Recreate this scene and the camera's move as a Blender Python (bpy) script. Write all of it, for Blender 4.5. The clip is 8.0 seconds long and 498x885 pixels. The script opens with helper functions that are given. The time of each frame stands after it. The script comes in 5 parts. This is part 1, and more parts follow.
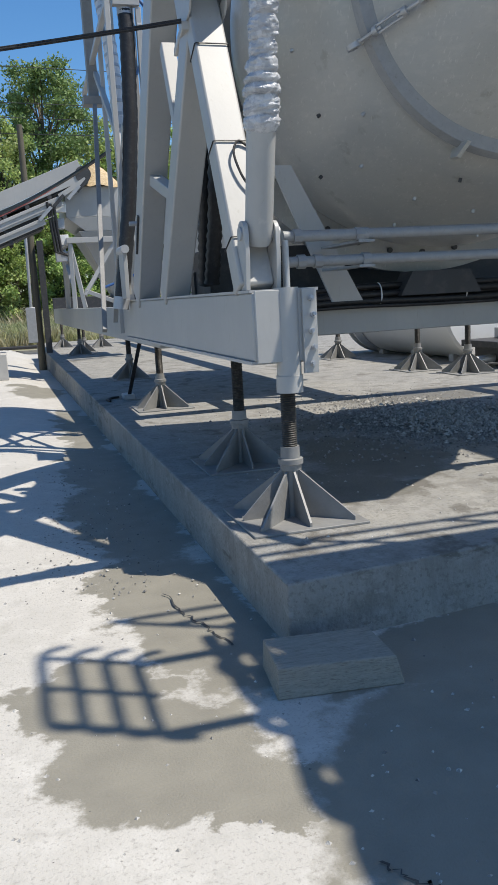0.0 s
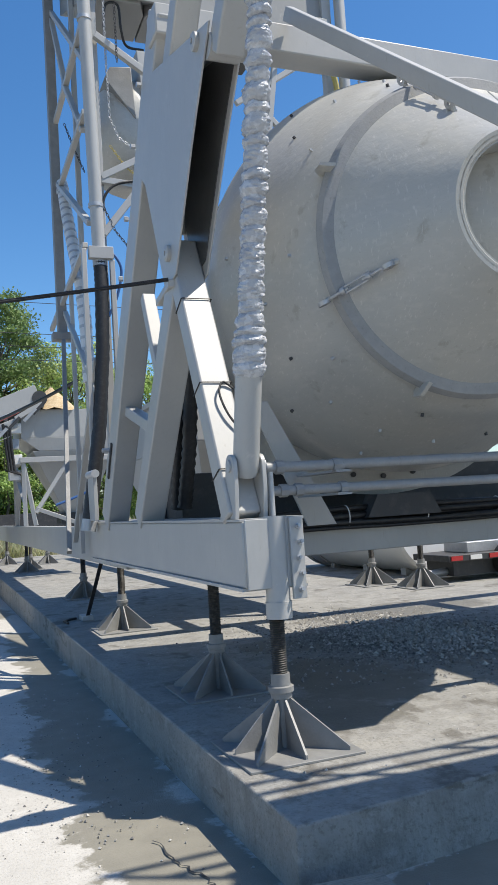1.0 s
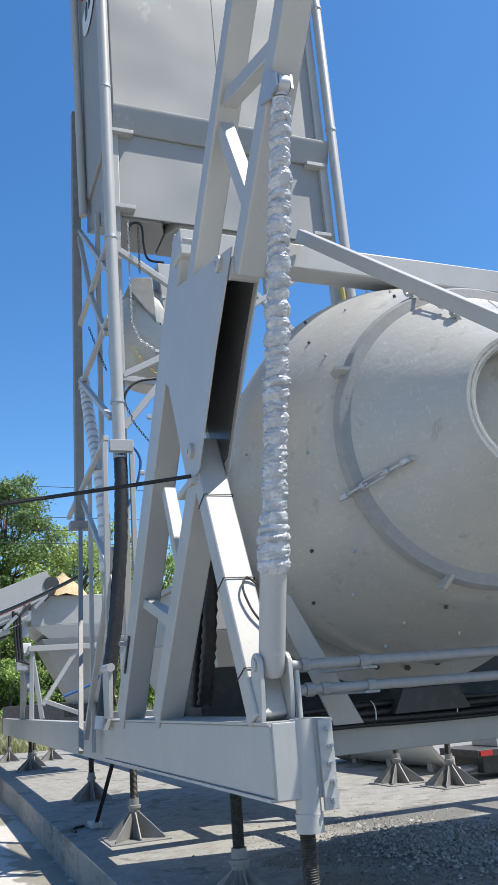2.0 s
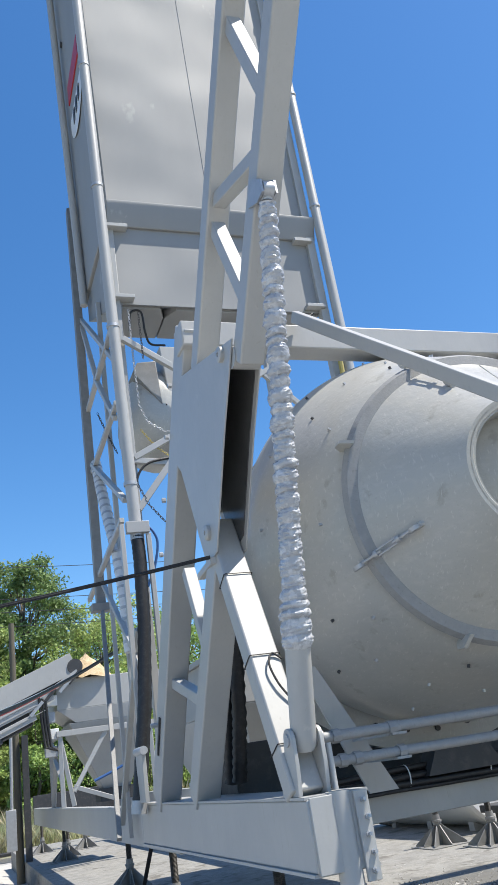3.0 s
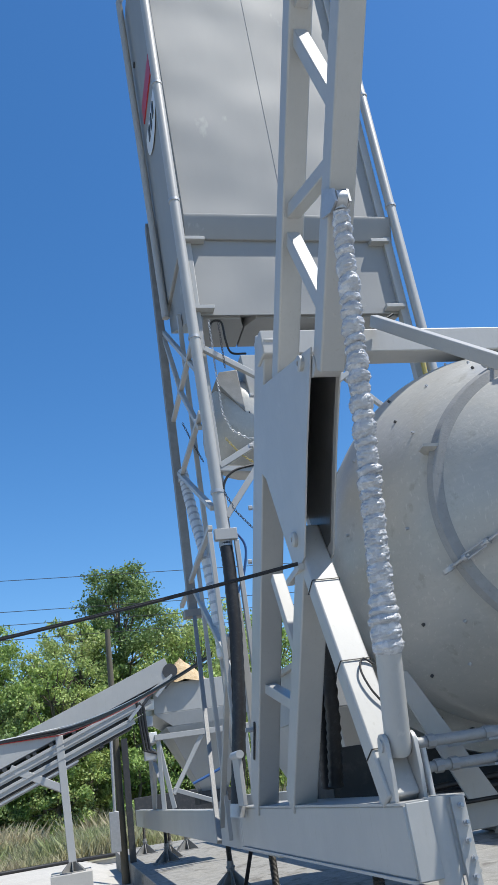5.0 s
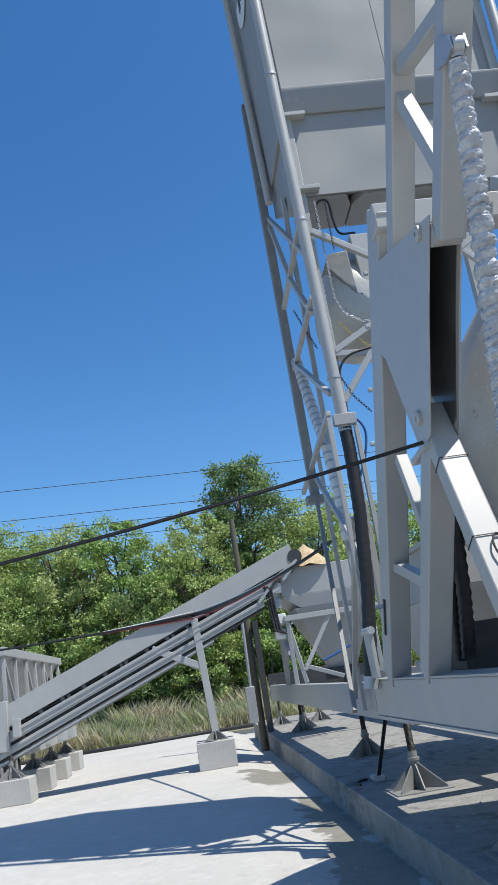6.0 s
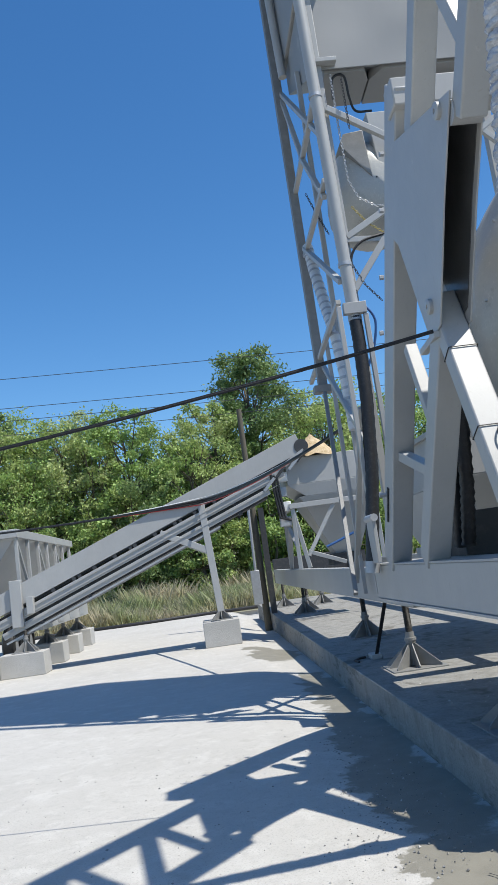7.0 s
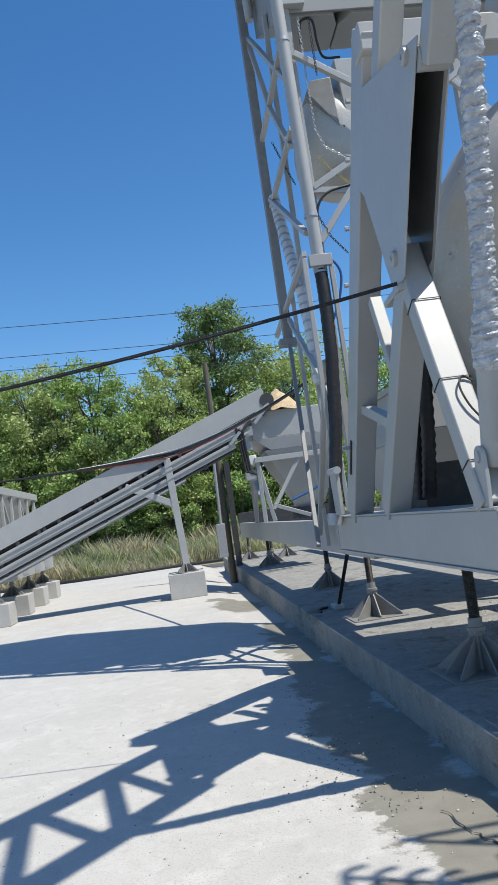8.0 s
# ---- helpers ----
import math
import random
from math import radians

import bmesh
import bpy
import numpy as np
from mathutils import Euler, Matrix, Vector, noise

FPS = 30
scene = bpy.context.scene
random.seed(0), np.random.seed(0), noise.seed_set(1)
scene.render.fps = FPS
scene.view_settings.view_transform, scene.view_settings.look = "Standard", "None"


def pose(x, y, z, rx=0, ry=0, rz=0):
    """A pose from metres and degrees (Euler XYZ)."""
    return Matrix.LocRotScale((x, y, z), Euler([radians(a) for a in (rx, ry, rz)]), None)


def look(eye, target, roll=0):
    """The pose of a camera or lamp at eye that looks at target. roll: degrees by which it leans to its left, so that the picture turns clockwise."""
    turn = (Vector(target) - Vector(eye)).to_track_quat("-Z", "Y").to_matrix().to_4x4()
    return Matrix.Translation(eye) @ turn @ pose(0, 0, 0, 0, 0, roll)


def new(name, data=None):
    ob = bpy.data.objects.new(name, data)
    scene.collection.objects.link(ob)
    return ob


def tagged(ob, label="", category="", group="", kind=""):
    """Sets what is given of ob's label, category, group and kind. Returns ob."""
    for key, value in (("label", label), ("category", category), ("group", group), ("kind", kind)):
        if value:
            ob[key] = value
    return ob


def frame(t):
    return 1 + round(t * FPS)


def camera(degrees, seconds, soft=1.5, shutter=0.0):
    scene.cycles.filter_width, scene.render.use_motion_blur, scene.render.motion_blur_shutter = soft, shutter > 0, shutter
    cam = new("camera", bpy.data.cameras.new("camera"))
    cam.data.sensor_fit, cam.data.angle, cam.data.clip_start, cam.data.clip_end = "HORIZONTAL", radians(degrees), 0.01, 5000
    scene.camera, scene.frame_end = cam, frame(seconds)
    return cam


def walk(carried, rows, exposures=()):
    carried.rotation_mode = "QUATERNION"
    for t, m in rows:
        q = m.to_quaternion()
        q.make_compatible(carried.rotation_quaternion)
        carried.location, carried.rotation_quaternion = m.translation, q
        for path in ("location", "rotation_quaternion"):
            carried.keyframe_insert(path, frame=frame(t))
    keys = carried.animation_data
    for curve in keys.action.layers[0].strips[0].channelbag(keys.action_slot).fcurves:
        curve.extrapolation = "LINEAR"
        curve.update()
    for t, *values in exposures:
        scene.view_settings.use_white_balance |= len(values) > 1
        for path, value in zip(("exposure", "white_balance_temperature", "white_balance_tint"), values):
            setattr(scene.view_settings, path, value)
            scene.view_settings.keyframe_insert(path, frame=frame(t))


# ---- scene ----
import itertools
cam = camera(34.2, 8.0, soft=0.75)
PATH = [
    (0, (-0.041, -0.115, 1.51), (0.508, 1.776, 1.157), -3.1),
    (0.5, (-0.152, -0.136, 1.555), (0.464, 1.747, 1.281), -2.9),
    (1, (-0.331, -0.148, 1.616), (0.394, 1.709, 1.771), -3.6),
    (1.5, (-0.419, -0.172, 1.664), (0.316, 1.628, 2.134), -3.6),
    (1.7, (-0.423, -0.173, 1.685), (0.286, 1.622, 2.21), -3.4),
    (3, (-0.536, -0.438, 1.754), (0.147, 1.294, 2.484), -9.0),
    (3.5, (-0.566, -0.523, 1.811), (0.028, 1.204, 2.625), -9.5),
    (4, (-0.554, -0.572, 1.846), (-0.001, 1.059, 2.862), -10.1),
    (4.2, (-0.552, -0.579, 1.851), (-0.015, 1.044, 2.889), -10.0),
    (5.3, (-0.547, -0.482, 1.735), (-0.138, 1.37, 2.368), -9.3),
    (5.5, (-0.575, -0.466, 1.732), (-0.267, 1.421, 2.318), -9.3),
    (6, (-0.609, -0.457, 1.738), (-0.417, 1.455, 2.294), -9.1),
    (6.5, (-0.616, -0.46, 1.713), (-0.461, 1.492, 2.122), -8.3),
    (7, (-0.61, -0.462, 1.711), (-0.472, 1.51, 2.009), -7.9),
    (7.5, (-0.599, -0.459, 1.699), (-0.472, 1.525, 1.921), -7.7),
    (8, (-0.586, -0.455, 1.689), (-0.381, 1.527, 1.866), -7.9),
]
walk(cam, [(t, look(eye, target, roll)) for t, eye, target, roll in PATH],
     exposures=[(0, 0.16, 6630, 10), (0.6, 0.18, 6630, 10), (1.5, 0.50, 6550, 10), (3, 0.52, 6510, 10), (4.1, 0.49, 6450, 10), (5.5, 0.21, 6260, 9), (6.5, 0.19, 6270, 9), (8, 0.15, 6350, 9)])

# ---- light ----
SUN_WAY = Vector((0.46, -0.265, 1.0))
world = bpy.data.worlds.new("sky")
scene.world = world
world.use_nodes = True
wn = world.node_tree.nodes
sky = wn.new("ShaderNodeTexSky")
sky.sky_type, sky.sun_disc = "NISHITA", False
sky.sun_elevation = math.atan2(SUN_WAY.z, math.hypot(SUN_WAY.x, SUN_WAY.y))
sky.sun_rotation = math.atan2(SUN_WAY.x, SUN_WAY.y)
sky.altitude, sky.air_density, sky.dust_density, sky.ozone_density = 0, 1.0, 0.45, 4.6
deeper = wn.new("ShaderNodeHueSaturation")
deeper.inputs["Saturation"].default_value = 1.23
world.node_tree.links.new(sky.outputs[0], deeper.inputs["Color"])
world.node_tree.links.new(deeper.outputs[0], wn["Background"].inputs[0])
wn["Background"].inputs[1].default_value = 0.138
sun = new("sun", bpy.data.lights.new("sun", "SUN"))
sun.data.energy, sun.data.angle, sun.data.color = 5.0, radians(0.5), (1.0, 0.94, 0.84)
sun.matrix_world = look(SUN_WAY * 60, (0, 0, 0))


# ---- materials ----
def material(name, base, rough=0.6, metal=0.0, spots=(), bump=0.0, bump_scale=40.0, spec=0.5, random_value=0.0, bump_far=0.02, bump_detail=8, patches=(), patch_colour=(0, 0, 0), patch_rough=0.5):
    """spots: rows of (scale, low, high, colour, strength, stretch): noise-shaped stains, grain, wear or painted fold
    shade over the base colour.
    """
    m = bpy.data.materials.new(name)
    m.use_nodes = True
    nt = m.node_tree
    n, l = nt.nodes, nt.links
    b = n["Principled BSDF"]
    b.inputs["Roughness"].default_value, b.inputs["Metallic"].default_value = rough, metal
    b.inputs["Specular IOR Level"].default_value = spec
    geo = n.new("ShaderNodeNewGeometry")
    col = n.new("ShaderNodeRGB")
    col.outputs[0].default_value = (*base, 1)
    out = col.outputs[0]
    for i, (scale, low, high, colour, strength, stretch) in enumerate(spots):
        mp = n.new("ShaderNodeMapping")
        mp.inputs["Scale"].default_value = stretch
        mp.inputs["Location"].default_value = (i * 7.3, i * 3.1, i * 1.7)
        l.new(geo.outputs["Position"], mp.inputs[0])
        nz = n.new("ShaderNodeTexNoise")
        nz.inputs["Scale"].default_value, nz.inputs["Detail"].default_value, nz.inputs["Roughness"].default_value = scale, 6, 0.62
        l.new(mp.outputs[0], nz.inputs["Vector"])
        mr = n.new("ShaderNodeMapRange")
        mr.inputs[1].default_value, mr.inputs[2].default_value, mr.inputs[4].default_value = low, high, strength
        l.new(nz.outputs[0], mr.inputs[0])
        mx = n.new("ShaderNodeMix")
        mx.data_type = "RGBA"
        l.new(mr.outputs[0], mx.inputs[0])
        l.new(out, mx.inputs[6])
        mx.inputs[7].default_value = (*colour, 1)
        out = mx.outputs[2]
    if patches:
        # damp patches, some also darkening shaded ground: noise-warped ovals (x, y, half width, half length)
        warp = n.new("ShaderNodeTexNoise")
        warp.inputs["Scale"].default_value, warp.inputs["Detail"].default_value, warp.inputs["Roughness"].default_value = 2.2, 9, 0.66
        l.new(geo.outputs["Position"], warp.inputs["Vector"])
        half = n.new("ShaderNodeVectorMath")
        half.operation = "MULTIPLY_ADD"
        l.new(warp.outputs["Color"], half.inputs[0])
        half.inputs[1].default_value, half.inputs[2].default_value = (0.9, 0.9, 0), (-0.45, -0.45, 0)
        moved = n.new("ShaderNodeVectorMath")
        l.new(geo.outputs["Position"], moved.inputs[0])
        l.new(half.outputs[0], moved.inputs[1])
        least = None
        for px, py, rx, ry in patches:
            sub = n.new("ShaderNodeVectorMath")
            sub.operation = "SUBTRACT"
            l.new(moved.outputs[0], sub.inputs[0])
            sub.inputs[1].default_value = (px, py, 0)
            mul = n.new("ShaderNodeVectorMath")
            mul.operation = "MULTIPLY"
            l.new(sub.outputs[0], mul.inputs[0])
            mul.inputs[1].default_value = (1 / rx, 1 / ry, 0)
            ln = n.new("ShaderNodeVectorMath")
            ln.operation = "LENGTH"
            l.new(mul.outputs[0], ln.inputs[0])
            if least is None:
                least = ln.outputs["Value"]
            else:
                mn = n.new("ShaderNodeMath")
                mn.operation = "MINIMUM"
                l.new(least, mn.inputs[0])
                l.new(ln.outputs["Value"], mn.inputs[1])
                least = mn.outputs[0]
        edge = n.new("ShaderNodeMapRange")
        edge.inputs[1].default_value, edge.inputs[2].default_value, edge.inputs[3].default_value, edge.inputs[4].default_value = 0.90, 1.04, 0.92, 0.0
        l.new(least, edge.inputs[0])
        tone = n.new("ShaderNodeTexNoise")
        tone.inputs["Scale"].default_value, tone.inputs["Detail"].default_value = 5, 8
        l.new(geo.outputs["Position"], tone.inputs["Vector"])
        shade = n.new("ShaderNodeMix")
        shade.data_type = "RGBA"
        l.new(tone.outputs[0], shade.inputs[0])
        shade.inputs[6].default_value = (*[c * 0.72 for c in patch_colour], 1)
        shade.inputs[7].default_value = (*[c * 1.3 for c in patch_colour], 1)
        mx = n.new("ShaderNodeMix")
        mx.data_type = "RGBA"
        l.new(edge.outputs[0], mx.inputs[0])
        l.new(out, mx.inputs[6])
        l.new(shade.outputs[2], mx.inputs[7])
        out = mx.outputs[2]
        rg = n.new("ShaderNodeMapRange")
        rg.inputs[3].default_value, rg.inputs[4].default_value = rough, patch_rough
        l.new(edge.outputs[0], rg.inputs[0])
        l.new(rg.outputs[0], b.inputs["Roughness"])
    if random_value:
        oi = n.new("ShaderNodeObjectInfo")
        gi = n.new("ShaderNodeMath")
        gi.operation = "ADD"
        l.new(oi.outputs["Random"], gi.inputs[0])
        l.new(geo.outputs["Random Per Island"], gi.inputs[1])
        fr = n.new("ShaderNodeMath")
        fr.operation = "FRACT"
        l.new(gi.outputs[0], fr.inputs[0])
        mr = n.new("ShaderNodeMapRange")
        mr.inputs[3].default_value, mr.inputs[4].default_value = 1 - random_value, 1 + random_value
        l.new(fr.outputs[0], mr.inputs[0])
        hs = n.new("ShaderNodeHueSaturation")
        l.new(mr.outputs[0], hs.inputs["Value"])
        l.new(out, hs.inputs["Color"])
        out = hs.outputs[0]
    l.new(out, b.inputs["Base Color"])
    if bump:
        nz = n.new("ShaderNodeTexNoise")
        nz.inputs["Scale"].default_value, nz.inputs["Detail"].default_value = bump_scale, bump_detail
        l.new(geo.outputs["Position"], nz.inputs["Vector"])
        bp = n.new("ShaderNodeBump")
        bp.inputs["Strength"].default_value, bp.inputs["Distance"].default_value = bump, bump_far
        l.new(nz.outputs[0], bp.inputs["Height"])
        l.new(bp.outputs[0], b.inputs["Normal"])
    return m


ONE = (1, 1, 1)
M = {}
M["paint"] = material("grey_paint", (0.385, 0.387, 0.378), 0.42, 0, [(2.2, 0.45, 0.75, (0.455, 0.45, 0.425), 0.6, ONE), (30, 0.5, 0.8, (0.34, 0.335, 0.32), 0.35, (1, 1, 0.25)), (9, 0.66, 0.74, (0.50, 0.485, 0.45), 0.5, ONE), (20, 0.63, 0.68, (0.33, 0.32, 0.29), 0.5, (2, 2, 0.3)), (0.9, 0.5, 0.7, (0.345, 0.34, 0.325), 0.5, (1, 1, 0.5))], 0.02, 60)
M["paint_silo"] = material("silo_grey_paint", (0.262, 0.266, 0.264), 0.62, 0, [(0.5, 0.4, 0.7, (0.32, 0.32, 0.31), 0.7, (1, 1, 0.4)), (6, 0.55, 0.8, (0.28, 0.28, 0.27), 0.4, (1, 1, 0.3)), (3, 0.66, 0.72, (0.42, 0.415, 0.39), 0.5, (1, 1, 0.6))], 0.9, 0.55, bump_far=0.16, bump_detail=1)
M["drum"] = material("drum_paint", (0.395, 0.395, 0.375), 0.30, 0, [(1.3, 0.4, 0.75, (0.43, 0.42, 0.385), 0.8, ONE), (9, 0.52, 0.66, (0.47, 0.46, 0.425), 0.5, (1, 1, 2.5)), (5, 0.60, 0.68, (0.27, 0.26, 0.225), 0.55, ONE), (26, 0.60, 0.66, (0.55, 0.54, 0.50), 0.55, (3, 1, 0.6)), (60, 0.6, 0.7, (0.29, 0.28, 0.255), 0.4, ONE)], 0.12, 25)
M["galv"] = material("galvanised_steel", (0.42, 0.43, 0.44), 0.5, 0.5, [(14, 0.4, 0.7, (0.52, 0.53, 0.54), 0.6, ONE), (40, 0.6, 0.75, (0.30, 0.30, 0.30), 0.5, ONE)], 0.08, 60)
# Galvanised grey darkened so the water pipes carry their shade in the colour.
M["pipe_grey"] = material("darkened_galv", (0.27, 0.275, 0.275), 0.55, 0.15, [(14, 0.4, 0.7, (0.34, 0.34, 0.335), 0.6, ONE), (40, 0.58, 0.72, (0.18, 0.18, 0.175), 0.5, ONE)], 0.1, 60)
# Jack stands' paint, also used to darken the shaded tower post and gate hood.
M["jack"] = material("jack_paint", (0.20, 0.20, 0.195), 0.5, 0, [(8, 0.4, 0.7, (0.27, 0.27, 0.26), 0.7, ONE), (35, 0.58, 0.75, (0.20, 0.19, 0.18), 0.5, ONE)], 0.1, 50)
M["screw"] = material("oiled_screw_steel", (0.04, 0.038, 0.033), 0.55, 0.2, [(40, 0.5, 0.7, (0.16, 0.14, 0.12), 0.6, ONE)], 0.2, 80)
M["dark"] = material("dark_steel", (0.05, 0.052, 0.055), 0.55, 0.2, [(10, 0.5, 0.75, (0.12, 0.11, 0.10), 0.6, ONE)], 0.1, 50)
# Colour of the sheet that darkens the recess between the gussets.
M["recess_dark"] = material("hinge_box_dark", (0.085, 0.085, 0.085), 0.3, 0, [(3, 0.45, 0.7, (0.13, 0.13, 0.125), 0.7, ONE), (30, 0.55, 0.7, (0.05, 0.05, 0.05), 0.5, ONE)], 0.05, 40)
M["rubber"] = material("black_rubber", (0.014, 0.014, 0.015), 0.5, 0, [(25, 0.5, 0.75, (0.05, 0.05, 0.048), 0.6, ONE)], 0.15, 60)
# Pale and blue-grey noise paints highlights and shade of the film's folds.
M["wrap"] = material("plastic_film", (0.42, 0.435, 0.46), 0.26, 0.0, [(16, 0.5, 0.58, (0.58, 0.59, 0.61), 0.85, (1, 1, 0.7)), (12, 0.54, 0.60, (0.30, 0.32, 0.36), 0.7, (0.6, 0.6, 2.2))], 0.5, 70)
M["hose_white"] = material("hose_wrap_white", (0.62, 0.63, 0.63), 0.35, 0, [(20, 0.5, 0.7, (0.45, 0.45, 0.44), 0.5, ONE)], 0.1, 40)
M["slab"] = material("slab_concrete", (0.258, 0.254, 0.236), 0.85, 0, [(0.8, 0.42, 0.66, (0.295, 0.287, 0.262), 0.8, ONE), (4, 0.48, 0.66, (0.172, 0.164, 0.148), 0.7, ONE), (3.2, 0.52, 0.62, (0.328, 0.316, 0.283), 0.5, (1.2, 1.2, 0.4)), (3.5, 0.55, 0.66, (0.131, 0.123, 0.107), 0.4, (1.2, 1.2, 0.3)), (45, 0.52, 0.66, (0.164, 0.156, 0.139), 0.75, ONE), (2.6, 0.57, 0.64, (0.107, 0.098, 0.082), 0.75, (1, 0.8, 3)), (7, 0.58, 0.64, (0.344, 0.336, 0.312), 0.5, (1, 1, 2)), (110, 0.62, 0.70, (0.369, 0.361, 0.336), 0.6, ONE)], 0.4, 55,
                     patches=[(3.2, 6.9, 0.9, 0.5), (2.5, 5.4, 0.5, 0.9), (4.6, 8.2, 1.2, 0.6), (1.9, 4.5, 0.35, 0.5), (1.3, 10.6, 0.2, 0.3)], patch_colour=(0.145, 0.138, 0.118), patch_rough=0.6)
# Yard damp, its ovals widened and darkened to deepen shade by the slab.
M["ground"] = material("yard_concrete", (0.485, 0.467, 0.428), 0.88, 0, [(0.5, 0.4, 0.7, (0.40, 0.385, 0.35), 0.7, ONE), (3.5, 0.5, 0.66, (0.535, 0.518, 0.478), 0.8, ONE), (14, 0.52, 0.66, (0.41, 0.395, 0.36), 0.7, ONE), (70, 0.54, 0.64, (0.33, 0.315, 0.285), 0.75, ONE), (1.9, 0.64, 0.70, (0.37, 0.352, 0.31), 0.6, ONE), (180, 0.64, 0.70, (0.24, 0.23, 0.21), 0.6, ONE)], 0.22, 110,
                       patches=[(0.28, 2.42, 0.42, 0.36), (0.15, 2.85, 0.30, 0.36), (0.62, 2.1, 0.2, 0.14), (0.50, 4.1, 0.27, 0.45), (0.70, 3.6, 0.36, 1.0), (0.66, 5.6, 0.42, 1.2), (0.70, 7.7, 0.38, 1.4), (0.76, 10.5, 0.30, 2.4),
                                (0.45, 15.9, 0.5, 1.3), (0.2, 17.2, 0.35, 0.4), (1.5, 1.75, 0.85, 0.9), (1.35, 0.9, 0.5, 0.6), (1.9, 2.75, 1.0, 0.28), (0.95, 0.9, 0.25, 0.5)], patch_colour=(0.205, 0.192, 0.153), patch_rough=0.6)
M["block"] = material("block_concrete", (0.42, 0.41, 0.385), 0.9, 0, [(1.5, 0.45, 0.7, (0.50, 0.49, 0.46), 0.7, ONE), (30, 0.55, 0.72, (0.30, 0.29, 0.27), 0.5, ONE)], 0.35, 50)
M["wood"] = material("weathered_timber", (0.26, 0.245, 0.205), 0.85, 0, [(9, 0.4, 0.7, (0.34, 0.31, 0.26), 0.8, (1, 9, 9)), (30, 0.5, 0.68, (0.13, 0.115, 0.09), 0.7, (0.6, 8, 8))], 0.35, 60)
M["stone"] = material("pale_gravel", (0.38, 0.37, 0.345), 0.9, 0, [(60, 0.45, 0.7, (0.28, 0.27, 0.25), 0.7, ONE)], 0.3, 90, random_value=0.4)
M["chip"] = material("dark_gravel", (0.19, 0.185, 0.175), 0.9, 0, [(60, 0.45, 0.7, (0.28, 0.27, 0.26), 0.7, ONE)], 0.3, 90, random_value=0.55)
M["sand"] = material("tan_sand", (0.56, 0.44, 0.28), 0.95, 0, [(12, 0.4, 0.65, (0.40, 0.28, 0.14), 0.8, ONE)], 0.8, 40)
M["pole"] = material("grey_pole_wood", (0.10, 0.09, 0.065), 0.9, 0, [(6, 0.4, 0.7, (0.14, 0.125, 0.09), 0.8, (4, 4, 0.3)), (30, 0.55, 0.7, (0.09, 0.08, 0.06), 0.6, (4, 4, 0.4))], 0.3, 40)
M["white"] = material("white_enamel", (0.78, 0.78, 0.76), 0.3, 0, [(2, 0.5, 0.75, (0.68, 0.67, 0.64), 0.6, ONE)], 0.03, 30)
M["red"] = material("red_paint", (0.45, 0.03, 0.03), 0.4, 0, [(8, 0.5, 0.75, (0.34, 0.03, 0.03), 0.6, ONE)])
M["blue"] = material("blue_enamel", (0.035, 0.105, 0.28), 0.4, 0, [(4, 0.5, 0.75, (0.055, 0.135, 0.31), 0.6, ONE)])
M["yellow"] = material("yellow_hose", (0.42, 0.34, 0.10), 0.5, 0, [(8, 0.5, 0.75, (0.36, 0.27, 0.04), 0.6, ONE)])
M["bark"] = material("bark", (0.11, 0.09, 0.065), 0.95, 0, [(8, 0.45, 0.7, (0.19, 0.17, 0.14), 0.8, (3, 3, 0.5))], 0.6, 20)
M["soil"] = material("verge_soil", (0.17, 0.14, 0.085), 1.0, 0, [(0.6, 0.4, 0.7, (0.12, 0.13, 0.05), 0.8, ONE), (8, 0.5, 0.7, (0.24, 0.20, 0.12), 0.6, ONE)], 0.5, 12)


def leaf_material(name, a, b_, c):
    m = material(name, a, 0.55, 0, [(0.35, 0.38, 0.62, b_, 0.9, ONE), (2.5, 0.5, 0.7, c, 0.7, ONE)], random_value=0.38)
    nt = m.node_tree
    p = nt.nodes["Principled BSDF"]
    tr = nt.nodes.new("ShaderNodeBsdfTranslucent")
    src = p.inputs["Base Color"].links[0].from_socket
    nt.links.new(src, tr.inputs[0])
    mix = nt.nodes.new("ShaderNodeMixShader")
    mix.inputs[0].default_value = 0.38
    nt.links.new(p.outputs[0], mix.inputs[1])
    nt.links.new(tr.outputs[0], mix.inputs[2])
    nt.links.new(mix.outputs[0], nt.nodes["Material Output"].inputs[0])
    return m


M["leaf"] = leaf_material("leaf_green", (0.28, 0.41, 0.115), (0.37, 0.48, 0.16), (0.19, 0.31, 0.085))
M["leaf_dark"] = leaf_material("leaf_dark_green", (0.165, 0.255, 0.085), (0.235, 0.315, 0.115), (0.115, 0.185, 0.065))
M["leaf_yellow"] = leaf_material("leaf_yellow_green", (0.36, 0.47, 0.14), (0.45, 0.50, 0.21), (0.24, 0.36, 0.11))
M["grass"] = leaf_material("dry_grass", (0.52, 0.46, 0.31), (0.33, 0.39, 0.17), (0.66, 0.59, 0.44))


